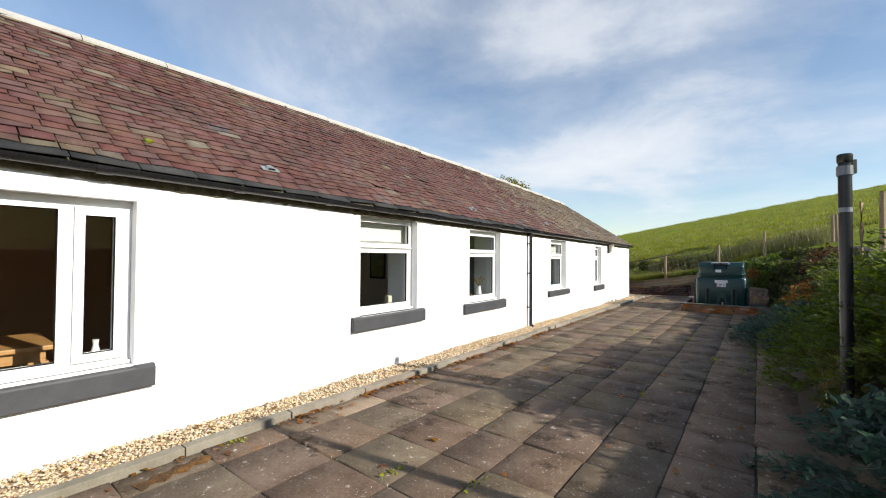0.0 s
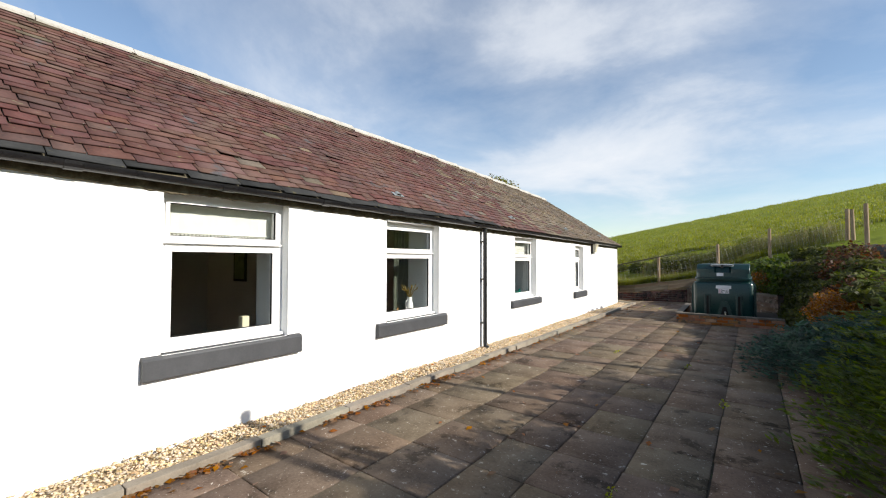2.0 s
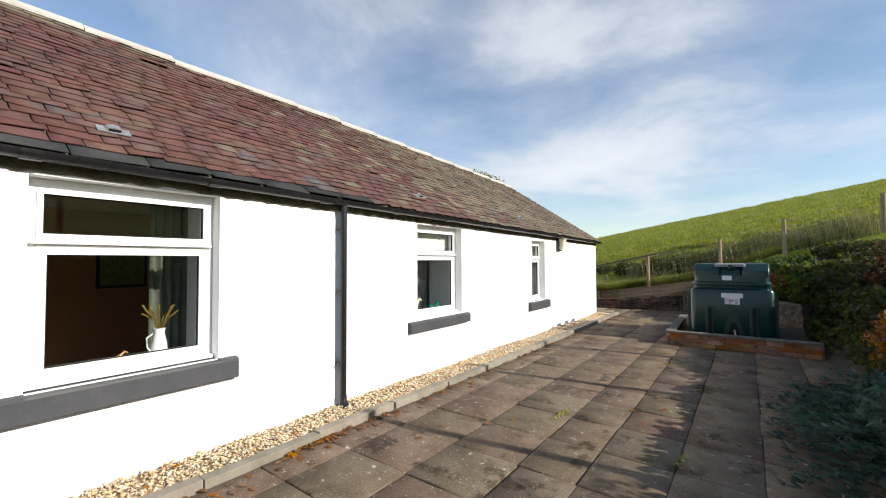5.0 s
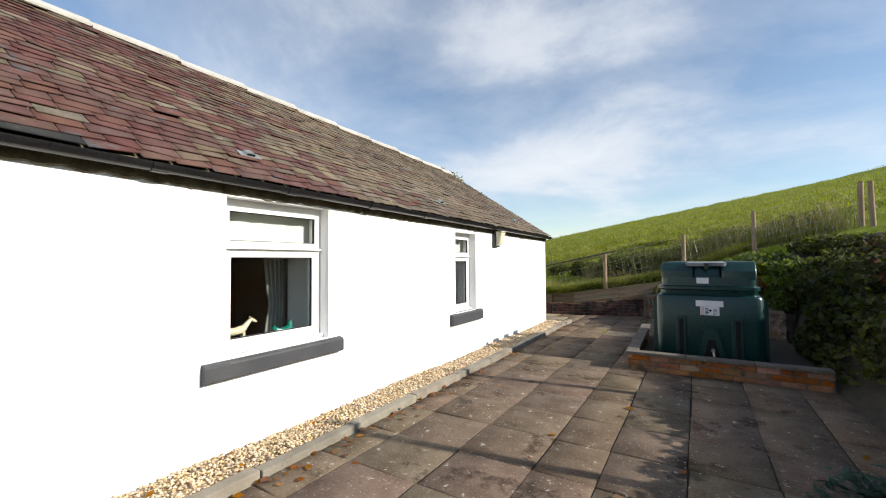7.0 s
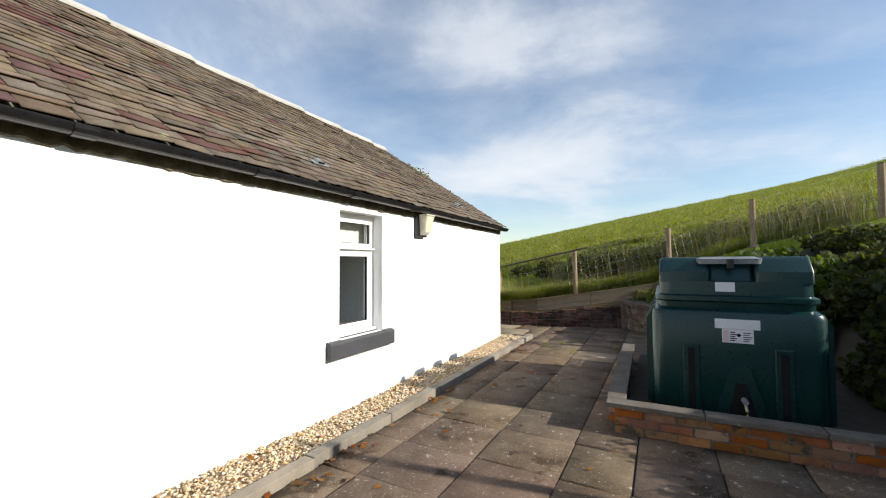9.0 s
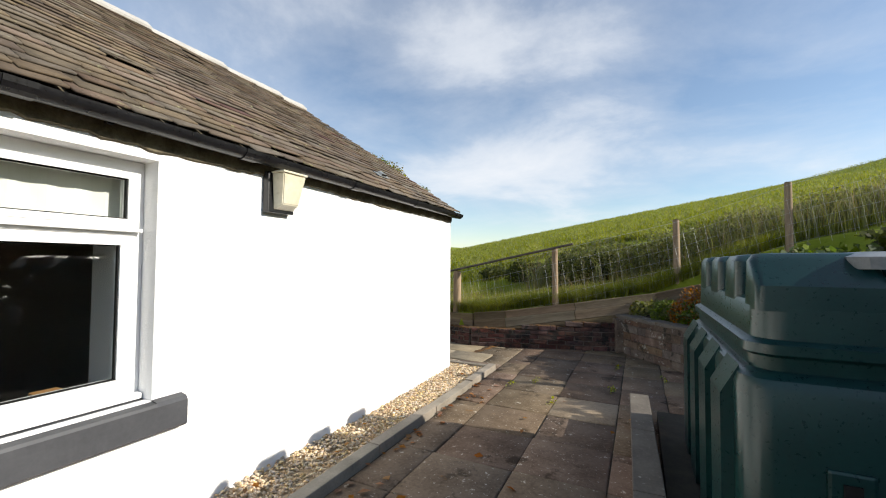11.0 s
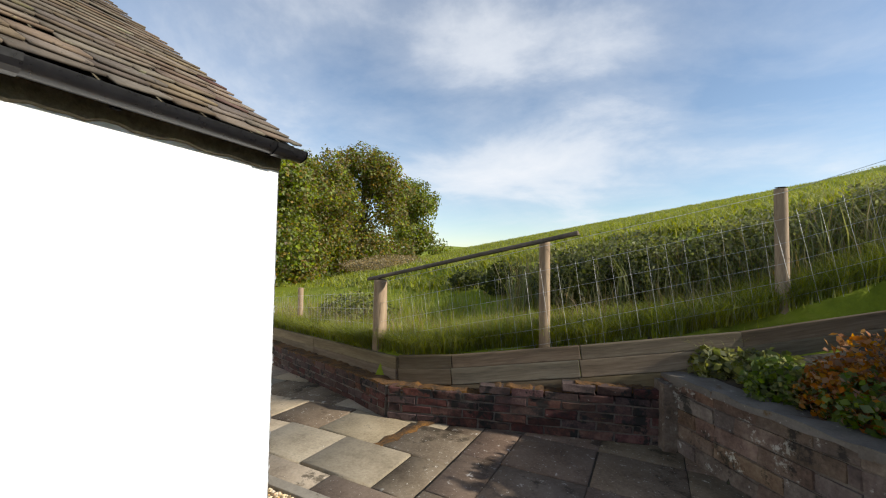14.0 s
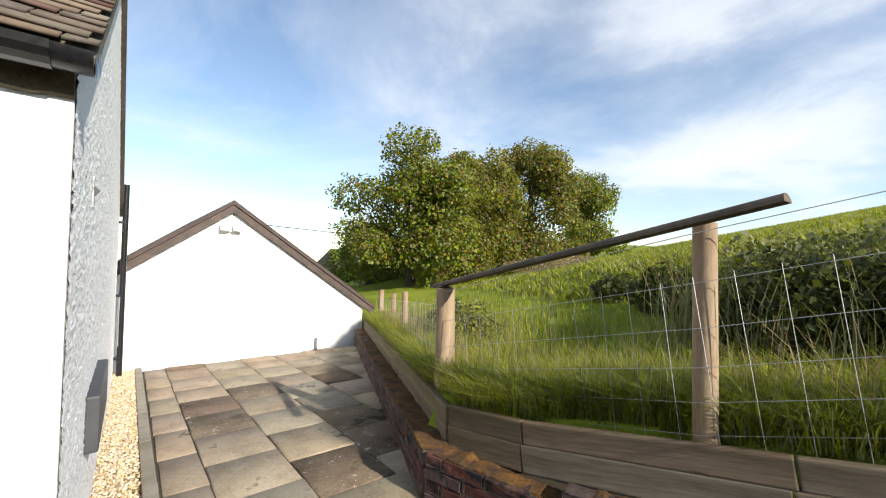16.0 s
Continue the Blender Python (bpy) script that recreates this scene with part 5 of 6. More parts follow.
def juniper(spots, sprays, length, mat, label, seed, rise=0.5):
    """Feathery branches fanning out of a few crowns; spots: (x, y, rx, ry, height)."""
    r = np.random.default_rng(seed)
    x0, y0 = spots[0][0], spots[0][1]
    z0 = float(ground_z(x0, y0))
    ob = plant("juniper", (x0, y0, z0), label, "shrub")
    cent, way = [], []
    for _ in range(sprays):
        x, y, rx, ry, h = spots[int(r.integers(len(spots)))]
        a, q = r.uniform(0, 2 * math.pi), math.sqrt(r.uniform(0.02, 1))
        bx, by = x + rx * q * math.cos(a), y + ry * q * math.sin(a)
        top = h * (1 - 0.75 * q * q) * r.uniform(0.55, 1.0)
        base = Vector((bx - x0, by - y0, float(ground_z(bx, by)) - z0 + top))
        d = Vector((math.cos(a) * (0.5 + q), math.sin(a) * (0.5 + q), rise * r.uniform(0.3, 1.4))).normalized()
        side = d.cross(Vector((0, 0, 1))).normalized()
        ln = length * r.uniform(0.6, 1.3)
        for k in range(44):
            u = r.uniform(0, 1)
            w = 0.16 * ln * (1 - u) * r.uniform(-1, 1)
            cent.append(base + d * ln * u + side * w + Vector((0, 0, -0.25 * ln * u * u + r.normal(0, 0.02))))
            way.append(d + side * (1.2 * (1 if w > 0 else -1)) + Vector(r.normal(0, 0.25, 3)))
    c, w = np.array(cent), np.array(way)
    w /= np.linalg.norm(w, axis=1)[:, None]
    up = np.array([0, 0, 1.0]) + r.normal(0, 0.45, c.shape)
    sd = np.cross(w, up)
    sd /= np.linalg.norm(sd, axis=1)[:, None] + 1e-9
    s = (0.056 * r.uniform(0.6, 1.3, len(c)))[:, None]
    v = np.stack([c - w * s * 0.6, c + sd * s * 0.21, c + w * s * 0.8, c - sd * s * 0.21], 1).reshape(-1, 3)
    heart = [(x - x0, y - y0, float(ground_z(x, y)) - z0 + h * 0.25, rx * 0.85, ry * 0.85, h * 0.62) for x, y, rx, ry, h in spots]
    hp, hd = crown_points(3200 * len(spots), heart, r, 0.75)
    hv, _ = leaves(hp, hd + np.array([0, 0, 0.3]), 0.040, 2.4, r, 0.8)
    v = np.concatenate([v, hv])
    part("foliage", mesh_of("foliage", v, np.arange(len(v)).reshape(-1, 4), mat), mat, ob)
    for x, y, rx, ry, h in spots:
        for k in range(4):
            a = r.uniform(0, 6.28)
            g = float(ground_z(x, y)) - z0
            part("stem", tubed([(x - x0, y - y0, g - 0.03), (x - x0 + 0.3 * rx * math.cos(a), y - y0 + 0.3 * ry * math.sin(a), g + h * 0.5), (x - x0 + 0.6 * rx * math.cos(a), y - y0 + 0.6 * ry * math.sin(a), g + h * 0.7)], 0.014, 5), M_BARK, ob)
    return ob


def mound(name, spots, n, leaf, ratio, mat, label, category, seed, jitter=0.7, shell=0.5, up=0.4):
    """A low shrub: leaf sprays over a few swellings on the ground; spots: (x, y, rx, ry, height)."""
    r = np.random.default_rng(seed)
    x0, y0 = spots[0][0], spots[0][1]
    z0 = float(ground_z(x0, y0))
    ob = plant(name, (x0, y0, z0), label, category)
    blobs = [(x - x0, y - y0, float(ground_z(x, y)) - z0 + h * 0.35, rx, ry, h * 0.72) for x, y, rx, ry, h in spots]
    p, d = crown_points(n, blobs, r, shell)
    low = ground_z(p[:, 0] + x0, p[:, 1] + y0) - z0
    p = p[p[:, 2] > low - 0.02]
    d = d[:len(p)]
    v, f = leaves(p, d * 0.7 + np.array([0, 0, up]), leaf, ratio, r, jitter)
    part("foliage", mesh_of("foliage", v, f, mat), mat, ob)
    for k in range(5):
        b = blobs[k % len(blobs)]
        a = r.uniform(0, 6.28)
        part("stem", tubed([(b[0], b[1], b[2] - b[5] * 0.6), (b[0] + 0.3 * b[3] * math.cos(a), b[1] + 0.3 * b[4] * math.sin(a), b[2]), (b[0] + 0.7 * b[3] * math.cos(a), b[1] + 0.7 * b[4] * math.sin(a), b[2] + b[5] * 0.4)], 0.012, 5), M_BARK, ob)
    return ob


juniper([(1.2, 6.5, 0.75, 1.2, 1.0), (1.5, 5.2, 0.7, 0.9, 1.15), (1.35, 7.7, 0.7, 0.9, 0.95), (0.85, 6.3, 0.45, 0.8, 0.55)], 620, 0.55, M_JUNIPER, "spreading green juniper on the shaded bank", 31)
juniper([(0.75, 9.6, 0.80, 1.1, 0.50), (0.5, 10.5, 0.62, 0.8, 0.42), (0.95, 8.6, 0.6, 0.7, 0.5)], 480, 0.45, M_BLUEJUN, "low blue-green juniper spilling over the paving", 32, rise=0.25)
juniper([(0.95, 3.4, 0.65, 1.0, 0.36), (1.1, 2.4, 0.65, 0.9, 0.42), (1.2, 1.4, 0.6, 0.7, 0.4)], 420, 0.42, M_BLUEJUN, "low blue-green juniper at the foot of the bank", 33, rise=0.25)
mound("ground_ivy", [(0.75, 12.3, 0.4, 0.8, 0.25), (0.6, 8.0, 0.3, 0.9, 0.18), (0.7, 4.8, 0.3, 0.7, 0.16), (0.75, 13.6, 0.35, 0.8, 0.3)], 4000, 0.05, 1.3, M_BRAMBLE, "dark ivy creeping along the foot of the bank", "plant", 44)
mound("bramble", [(0.75, 17.5, 0.5, 0.6, 0.42), (0.7, 15.2, 0.35, 1.0, 0.55), (1.4, 18.6, 0.8, 0.8, 0.28), (1.8, 16.6, 0.5, 1.0, 0.42), (1.6, 14.2, 0.45, 0.9, 0.45), (0.42, 15.2, 0.16, 1.3, 0.45)], 12000, 0.065, 1.4, M_BRAMBLE, "tall dark bramble between the tank and the field fence", "shrub", 45)
mound("bramble", [(1.6, 15.4, 0.6, 1.2, 0.75), (1.4, 12.4, 0.5, 0.9, 0.42)], 2600, 0.055, 1.4, M_REDLEAF, "reddening bramble high on the bank", "shrub", 46)
mound("heather", [(0.9, 11.9, 0.45, 0.5, 0.55), (1.05, 12.6, 0.4, 0.4, 0.5)], 6000, 0.03, 1.8, M_RUST, "rust-brown heather clump on the bank", "shrub", 34)
mound("heather", [(-1.0, 18.90, 0.36, 0.32, 0.42), (-0.50, 18.40, 0.36, 0.36, 0.50), (-0.05, 17.75, 0.36, 0.42, 0.52)], 8000, 0.028, 1.6, M_RUST, "rust-brown shrub above the block wall", "shrub", 35)
mound("shrub", [(-0.25, 18.80, 0.45, 0.40, 0.60), (0.15, 18.2, 0.5, 0.6, 0.70), (0.3, 19.1, 0.6, 0.45, 0.50), (0.5, 17.3, 0.4, 0.6, 0.6)], 6400, 0.075, 1.2, M_IVY, "green leafy shrub above the block wall", "shrub", 36)
mound("bramble", [(1.0, 14.2, 0.5, 1.0, 0.5), (1.3, 15.6, 0.8, 1.0, 0.6), (1.5, 17.2, 0.8, 1.0, 0.34), (0.9, 16.8, 0.6, 0.8, 0.45)], 11000, 0.07, 1.4, M_BRAMBLE, "dense bramble thicket on the bank behind the tank", "shrub", 37)
mound("bramble", [(1.5, 11.2, 0.6, 1.0, 0.26), (1.6, 9.6, 0.6, 1.0, 0.24), (1.5, 13.0, 0.7, 0.9, 0.36)], 9000, 0.07, 1.4, M_BRAMBLE, "dense bramble thicket along the bank", "shrub", 38)
mound("bramble", [(1.4, 12.6, 0.6, 0.9, 0.36), (1.5, 14.6, 0.6, 1.0, 0.5), (1.6, 16.6, 0.6, 0.9, 0.40)], 3500, 0.06, 1.4, M_REDLEAF, "reddening bramble on the bank", "shrub", 39)
mound("hedge", [(-2.2, 21.2, 0.9, 0.45, 0.68), (-1.0, 21.3, 0.9, 0.5, 0.62), (-3.2, 21.3, 0.55, 0.4, 0.66), (0.4, 21.5, 1.0, 0.5, 0.5), (1.6, 21.6, 0.9, 0.5, 0.45)], 15000, 0.04, 1.7, M_WEED, "tangled hedge of weeds behind the wire fence", "hedge", 40)
mound("bramble", [(-4.2, 22.0, 0.55, 0.4, 0.42), (-3.3, 21.7, 0.45, 0.35, 0.55), (-5.2, 22.6, 0.4, 0.35, 0.28)], 4500, 0.05, 1.5, M_BRAMBLE, "low dark bramble patch behind the wire fence", "shrub", 41)


def grass_patch(name, pts, length, width, mat, label, seed, lean=0.5):
    r = np.random.default_rng(seed)
    pts = np.stack([pts[:, 0], pts[:, 1], ground_z(pts[:, 0], pts[:, 1]) - 0.01], 1)
    v, f = blades(pts, length, width, r, lean)
    return tagged(new(name, mesh_of(name, v, f, mat)), label, "grass", kind="stuff")


r = np.random.default_rng(50)
n = 16000
s = r.uniform(0, 1, n)
px = -4.4 - 5.4 * s
pts = np.stack([px, wall_line(px) + 0.22 + r.exponential(0.6, n)], 1)
grass_patch("grass", pts, 0.22, 0.006, M_GRASS, "long green grass along the wire fence", 51)
n = 22000
px = r.uniform(-4.5, 2.0, n)
pts = np.stack([px, wall_line(px) + 0.24 + r.exponential(0.45, n)], 1)
pts = pts[(pts[:, 0] < 0.3) | (pts[:, 1] > 20.3)]
grass_patch("grass", pts, 0.19, 0.006, M_GRASS, "long green grass under the fence", 52, lean=0.9)
px = np.where(r.random(44000) < 0.72, r.uniform(-5.6, 0.2, 44000), r.uniform(-9.6, -5.0, 44000))
pts = np.stack([px, wall_line(px) + 0.21 + np.abs(r.normal(0, 0.26, 44000)) + 0.05 * np.sin(px * 5.0)], 1)
grass_patch("grass", pts, 0.21, 0.006, M_GRASS, "lush drooping grass along the timber boards", 56, lean=1.2)
n = 26000
px = r.uniform(-16, 8, n)
pts = np.stack([px, np.maximum(wall_line(px), 20.8) + r.exponential(6.0, n)], 1)
grass_patch("grass", pts, 0.10, 0.010, M_GRASS, "cropped pasture grass", 53)
n = 1400
px = r.uniform(-4.0, 2.0, n)
pts = np.stack([px, 20.7 + r.uniform(0, 1.1, n)], 1)
grass_patch("dry_grass", pts, 0.68, 0.008, M_STRAW, "dry seed stalks in the hedge", 54, lean=0.3)
pts = np.stack([0.62 + r.normal(0, 0.06, 260), 5.35 + r.normal(0, 0.06, 260)], 1)
grass_patch("dry_grass", pts, 0.50, 0.009, M_STRAW, "pale dry grass tuft by the vent pipe", 55, lean=0.5)

# tussocks of the grazed hill, thinning with distance
r = np.random.default_rng(60)
n = 30000
dist = 4 + 90 * r.uniform(0, 1, n) ** 1.5
ang = r.uniform(radians(28), radians(150), n)
px, py = -2.0 + dist * np.cos(ang), 20.5 + dist * np.sin(ang)
ok = (outside(px, py) > 1.5) & (py > 21.5)
px, py, dist = px[ok], py[ok], dist[ok]
reps = 4
base = np.repeat(np.stack([px, py], 1), reps, 0) + r.normal(0, 0.06, (len(px) * reps, 2)) * (1 + np.repeat(dist, reps)[:, None] / 25)
grass_patch("pasture_tussocks", base, 0.17, 0.035, M_GRASS, "uneven grazed tussocks across the hillside", 61, lean=0.9)
r = np.random.default_rng(62)
px = r.uniform(-3.8, 2.2, 3800)
pts = np.stack([px, 20.45 + r.uniform(0, 1.3, 3800)], 1)
grass_patch("weed_stalks", pts, 0.58, 0.010, M_WEED, "green weed stalks standing behind the fence", 63, lean=0.35)
mound("shrub", [(-1.45, 19.40, 0.22, 0.18, 0.20), (-1.75, 19.62, 0.18, 0.14, 0.18)], 1500, 0.05, 1.4, M_WEED, "yellow-green leafy weed above the block wall", "shrub", 64)
mound("shrub", [(-5.9, 20.5, 0.5, 0.3, 0.45), (-6.8, 21.0, 0.5, 0.3, 0.4)], 2500, 0.035, 1.8, M_WEED, "clump of tall weeds behind the netting", "shrub", 65)
mound("hedge", [(-14, 33, 3.0, 1.5, 0.5), (-18, 37, 3.0, 2.0, 0.6), (-20, 42, 2.5, 2.5, 0.7)], 9000, 0.07, 1.6, M_STRAW, "pale dry grass bank below the trees", "hedge", 66)

# fallen leaves and weeds on the paving
r = np.random.default_rng(70)
n = 420
lx = np.where(r.random(n) < 0.7, KX1 + np.abs(r.normal(0, 0.10, n)) + 0.02, r.uniform(-3.4, 0.3, n))
ly = r.uniform(-0.5, 17.0, n)
lz = np.full(n, 0.012)
v, f = leaves(np.stack([lx, ly, lz], 1), np.tile([0, 0, 3.0], (n, 1)), 0.045, 1.5, r, 0.5)
tagged(new("fallen_leaves", mesh_of("fallen_leaves", v, f, M_DEAD)), "curled brown leaves along the kerb", "leaves", kind="stuff")
n = 90
lx, ly = r.uniform(-3.95, -3.65, n), r.uniform(0, 17, n)
v, f = leaves(np.stack([lx, ly, np.full(n, 0.06)], 1), np.tile([0, 0, 3.0], (n, 1)), 0.035, 1.5, r, 0.5)
tagged(new("fallen_leaves", mesh_of("fallen_leaves", v, f, M_DEAD)), "brown leaves lying on the gravel", "leaves", kind="stuff")
joints = [(-2.07, 2.1), (-1.52, 2.3), (-2.61, 1.1), (-2.07, 9.4), (-2.61, 16.6), (-2.07, 17.3), (-2.9, 17.3), (-1.52, 18.0), (-3.13, 17.0), (-2.07, 18.4), (-3.4, 1.6), (-1.03, 5.0), (-0.53, 7.5), (-1.03, 9.0)]
for k, (wx, wy) in enumerate(joints):
    c = np.stack([wx + r.normal(0, 0.02, 26), wy + r.normal(0, 0.07, 26), r.uniform(0.005, 0.035, 26)], 1)
    v, f = leaves(c - np.array([wx, wy, 0]), np.tile([0, 0, 1.0], (26, 1)), 0.022, 1.4, r, 0.6)
    w = thing("weed", (wx, wy, -0.01), "small green weed growing in a paving joint", "weed", "weeds in the paving joints")
    part("leaves", mesh_of("leaves", v, f, M_GRASS), M_GRASS, w)
for k, (wx, wy, l) in enumerate([(-4.05, 18.67, 0.81), (-3.3, 1.15, 0.5)]):
    strip_ob = tagged(new("moss_patch"), "rusty orange moss along a paving joint", "moss")
    bm = bmesh.new()
    bmesh.ops.create_grid(bm, x_segments=14, y_segments=6, size=0.5)
    for vv in bm.verts:
        e = max(abs(vv.co.x), abs(vv.co.y)) * 2
        vv.co = Vector((vv.co.x * (l + 0.06 * math.sin(vv.co.y * 19)), vv.co.y * (0.11 + 0.05 * math.sin(vv.co.x * 23)), 0.014 * (1 - e ** 3) - 0.002 + rng.normal(0, 0.0015)))
    part("cushion", bm, M_MOSS, strip_ob, smooth=True)
    strip_ob.matrix_basis = pose(wx, wy, 0.002, 0, 0, 80 if k == 0 else 100)

# ---- small things on the roof and walls ----
for k, yv in enumerate((2.36, 6.41, 9.85, 12.98, 16.02)):
    u = 0.125
    p = roof_point(u, yv, 0.012)
    ob = thing("slate_vent", tuple(p), "small grey metal roof vent between the slates", "roof vent", "roof vents above the eaves")
    q = roof_point(u + 0.1, yv, 0.012) - p
    up = q.normalized()
    n_ = up.cross(Vector((0, 1, 0)))
    rot = Matrix((Vector((0, 1, 0)), up, Vector((0, 1, 0)).cross(up))).transposed().to_4x4()
    ob.matrix_basis = Matrix.Translation(p) @ rot
    part("flange", boxed(-0.10, 0.10, -0.015, 0.075, -0.004, 0.006, bevel=0.002), M_TANKGREY, ob)
    bm = bmesh.new()
    prism(bm, [(-0.055, 0.005), (-0.04, 0.026), (0.0, 0.036), (0.04, 0.026), (0.055, 0.005)], "y", 0.0, 0.06)
    part("hood", bm, M_TANKGREY, ob)
    # the shaded opening is a black block set before the closed hood
    part("mouth_shade", boxed(-0.035, 0.035, -0.006, -0.001, 0.006, 0.024), M_INK_AND_SHADE, ob)
p = roof_point(0.16, 1.24, 0.0)
ob = thing("moss_cushion", tuple(p), "bright green moss cushion growing on the slates", "moss")
part("tuft", spun([(0.03, -0.01), (0.04, 0.01), (0.03, 0.03), (0.01, 0.04)], 9), M_GRASS, ob, smooth=True)

gp_ = thing("gable_downpipe", (-9.42, CORNER_Y + 0.075, -0.24), "black plastic pipe up the corner of the gable", "downpipe")
part("pipe", tubed([(0, 0, 0.0), (0, 0, 2.62)], 0.034, 12), M_BLACK, gp_, smooth=True)
for z in (0.25, 1.1, 2.1):
    part("clip", boxed(-0.04, 0.04, -0.073, 0.0, z - 0.015, z + 0.015), M_BLACK, gp_)
gv_ = thing("gas_pipe", (-9.0, CORNER_Y + 0.05, 0.25), "thin pale service pipe on the gable wall", "pipe")
part("pipe", tubed([(-0.2, 0.0, 0.6), (0, 0, 0.62), (0, 0, 0.0)], 0.011, 8), M_TANKGREY, gv_)
vt = thing("wall_bracket", (-4.80, CORNER_Y, 1.66), "small grey bracket on the gable wall with a shadow-dark arm", "bracket")
part("plate", boxed(-0.04, 0.04, 0.002, 0.01, 0.0, 0.14), M_REVEAL, vt)
# charcoal on the triangular arm stands in for a dark triangular shadow
part("arm", prism(bmesh.new(), [(0.01, 0.10), (0.03, 0.08), (0.01, 0.05)], "x", -0.012, 0.012), M_SILL, vt)
gs = thing("stone_sill", (-5.3, CORNER_Y, 0.50), "charcoal painted stone sill projecting from the gable", "window sill")
part("slab", boxed(-0.45, 0.40, 0.003, 0.06, 0.0, 0.27, bevel=0.01), M_SILL, gs)
lamp = thing("wall_light", (GARAGE_X, 18.69, 1.86), "white twin floodlight under the garage gable", "wall light")
part("base", boxed(0.002, 0.04, -0.06, 0.06, -0.04, 0.08, bevel=0.008), M_TRIM, lamp)
for dy in (-0.09, 0.09):
    part("head", boxed(0.045, 0.13, dy - 0.07, dy + 0.07, -0.02, 0.09, bevel=0.012), M_TRIM, lamp)
gpipe = thing("drain_pipe", (GARAGE_X + 0.05, 20.18, -0.27), "short grey waste pipe at the garage wall", "pipe")
part("pipe", tubed([(0, 0, 0), (0, 0, 0.22)], 0.022, 10), M_TANKGREY, gpipe, smooth=True)
wire_ = thing("overhead_cable", (GARAGE_X - 3.0, 18.7, 2.25), "thin overhead cable above the garage", "cable")
part("strand", tubed([(0, 0, 0), (-6, 8, 0.1), (-12, 18, 1.6)], 0.012, 5), M_BLACK, wire_)

# ---- seen through the windows ----
IN_X = WALL_X - 0.31


def on_sill(i):
    return OPENINGS[i][2] + 0.002


# white roller blinds in the top lights
for i, drop in ((1, 0.33), (3, 0.34), (4, 0.30)):
    y0, y1, z0, z1 = OPENINGS[i]
    ob = thing("roller_blind", (WIN_X - 0.12, (y0 + y1) / 2, z1), "cream roller blind drawn over the top light", "blind", "blinds at the top lights")
    w = (y1 - y0) / 2 - 0.02
    bm = bmesh.new()
    k = 24
    rows_b = [[bm.verts.new((0.004 * math.sin(j * 1.3) + e * 0.003, -w + 2 * w * j / k, z)) for j in range(k + 1)] for e, z in ((0, -0.012), (0, -drop), (1, -drop), (1, -0.012))]
    for a, b in zip(rows_b, rows_b[1:] + rows_b[:1]):
        for j in range(k):
            bm.faces.new((a[j], a[j + 1], b[j + 1], b[j]))
    part("cloth", bm, M_FABRIC, ob)
    part("roller", tubed([(0, -w, -0.02), (0, w, -0.02)], 0.016, 10), M_FABRIC, ob)
    part("hem_bar", boxed(-0.004, 0.012, -w, w, -drop - 0.015, -drop), M_FABRIC, ob)
    if i == 1:
        for j in range(34):
            yy = -w + 0.015 + j * (2 * w - 0.03) / 33
            part("lace_drop", boxed(0.0, 0.006, yy - 0.009, yy + 0.009, -drop - 0.055, -drop - 0.018), M_FABRIC, ob)


def curtain(i, ya, yb, z_top, z_bot, label, mat, tied=False):
    ob = thing("curtain", (WALL_X - THICK - 0.06, (ya + yb) / 2, z_bot), label, "curtain")
    bm = bmesh.new()
    n_, m_ = 40, 14
    grid = []
    for j in range(m_ + 1):
        zf = j / m_
        pinch = 1.0 if not tied else 0.45 + 0.55 * abs(zf - 0.3) ** 0.7
        row = []
        for q in range(n_ + 1):
            t = q / n_
            row.append(bm.verts.new((0.03 * math.sin(t * 32) * (0.6 + 0.4 * zf), (t - 0.5) * (yb - ya) * pinch + (0.5 - pinch / 2) * (yb - ya) * 0.5, (z_top - z_bot) * zf)))
        grid.append(row)
    for a, b in zip(grid, grid[1:]):
        for q in range(n_):
            bm.faces.new((a[q], a[q + 1], b[q + 1], b[q]))
    ret = bmesh.ops.solidify(bm, geom=bm.faces[:], thickness=0.004)
    part("cloth", bm, mat, ob, smooth=True)
    return ob


M_GREENCURT = material("sage_curtain", ((0.22, 0.25, 0.19), (0.34, 0.37, 0.30)), rough=0.95, scale=8, fine=80, bump=0.2)
curtain(2, 6.78, 7.12, 2.05, 0.5, "sage green curtain hanging beside the window", M_GREENCURT)
curtain(3, 10.20, 10.58, 2.05, 0.62, "cream curtain tied back beside the window", M_FABRIC, tied=True)

# candle on a dish
ob = thing("candle", (IN_X, 4.27, on_sill(1)), "square cream pillar candle on a brass dish", "candle")
part("wax", boxed(-0.035, 0.035, -0.035, 0.035, 0.014, 0.20, bevel=0.006), M_WAX, ob)
part("wick", tubed([(0, 0, 0.2), (0.002, 0, 0.215)], 0.0015, 5), M_INK_AND_SHADE, ob)
part("dish", spun([(0.05, 0.0), (0.08, 0.006), (0.085, 0.014), (0.05, 0.012)], 24), M_BRASS, ob, smooth=True)
ob = thing("basket", (IN_X, 3.68, on_sill(1)), "shallow woven wicker basket on the window sill", "basket")
part("bowl", spun([(0.09, 0.0), (0.13, 0.03), (0.15, 0.055), (0.142, 0.055), (0.12, 0.03), (0.08, 0.008)], 24), M_PINE, ob)
for k in range(3):
    part("hoop", tubed([((0.105 + 0.02 * k) * math.cos(a), (0.105 + 0.02 * k) * math.sin(a), 0.018 + 0.018 * k) for a in [2 * math.pi * q / 20 for q in range(21)]], 0.006, 5), M_PINE, ob)
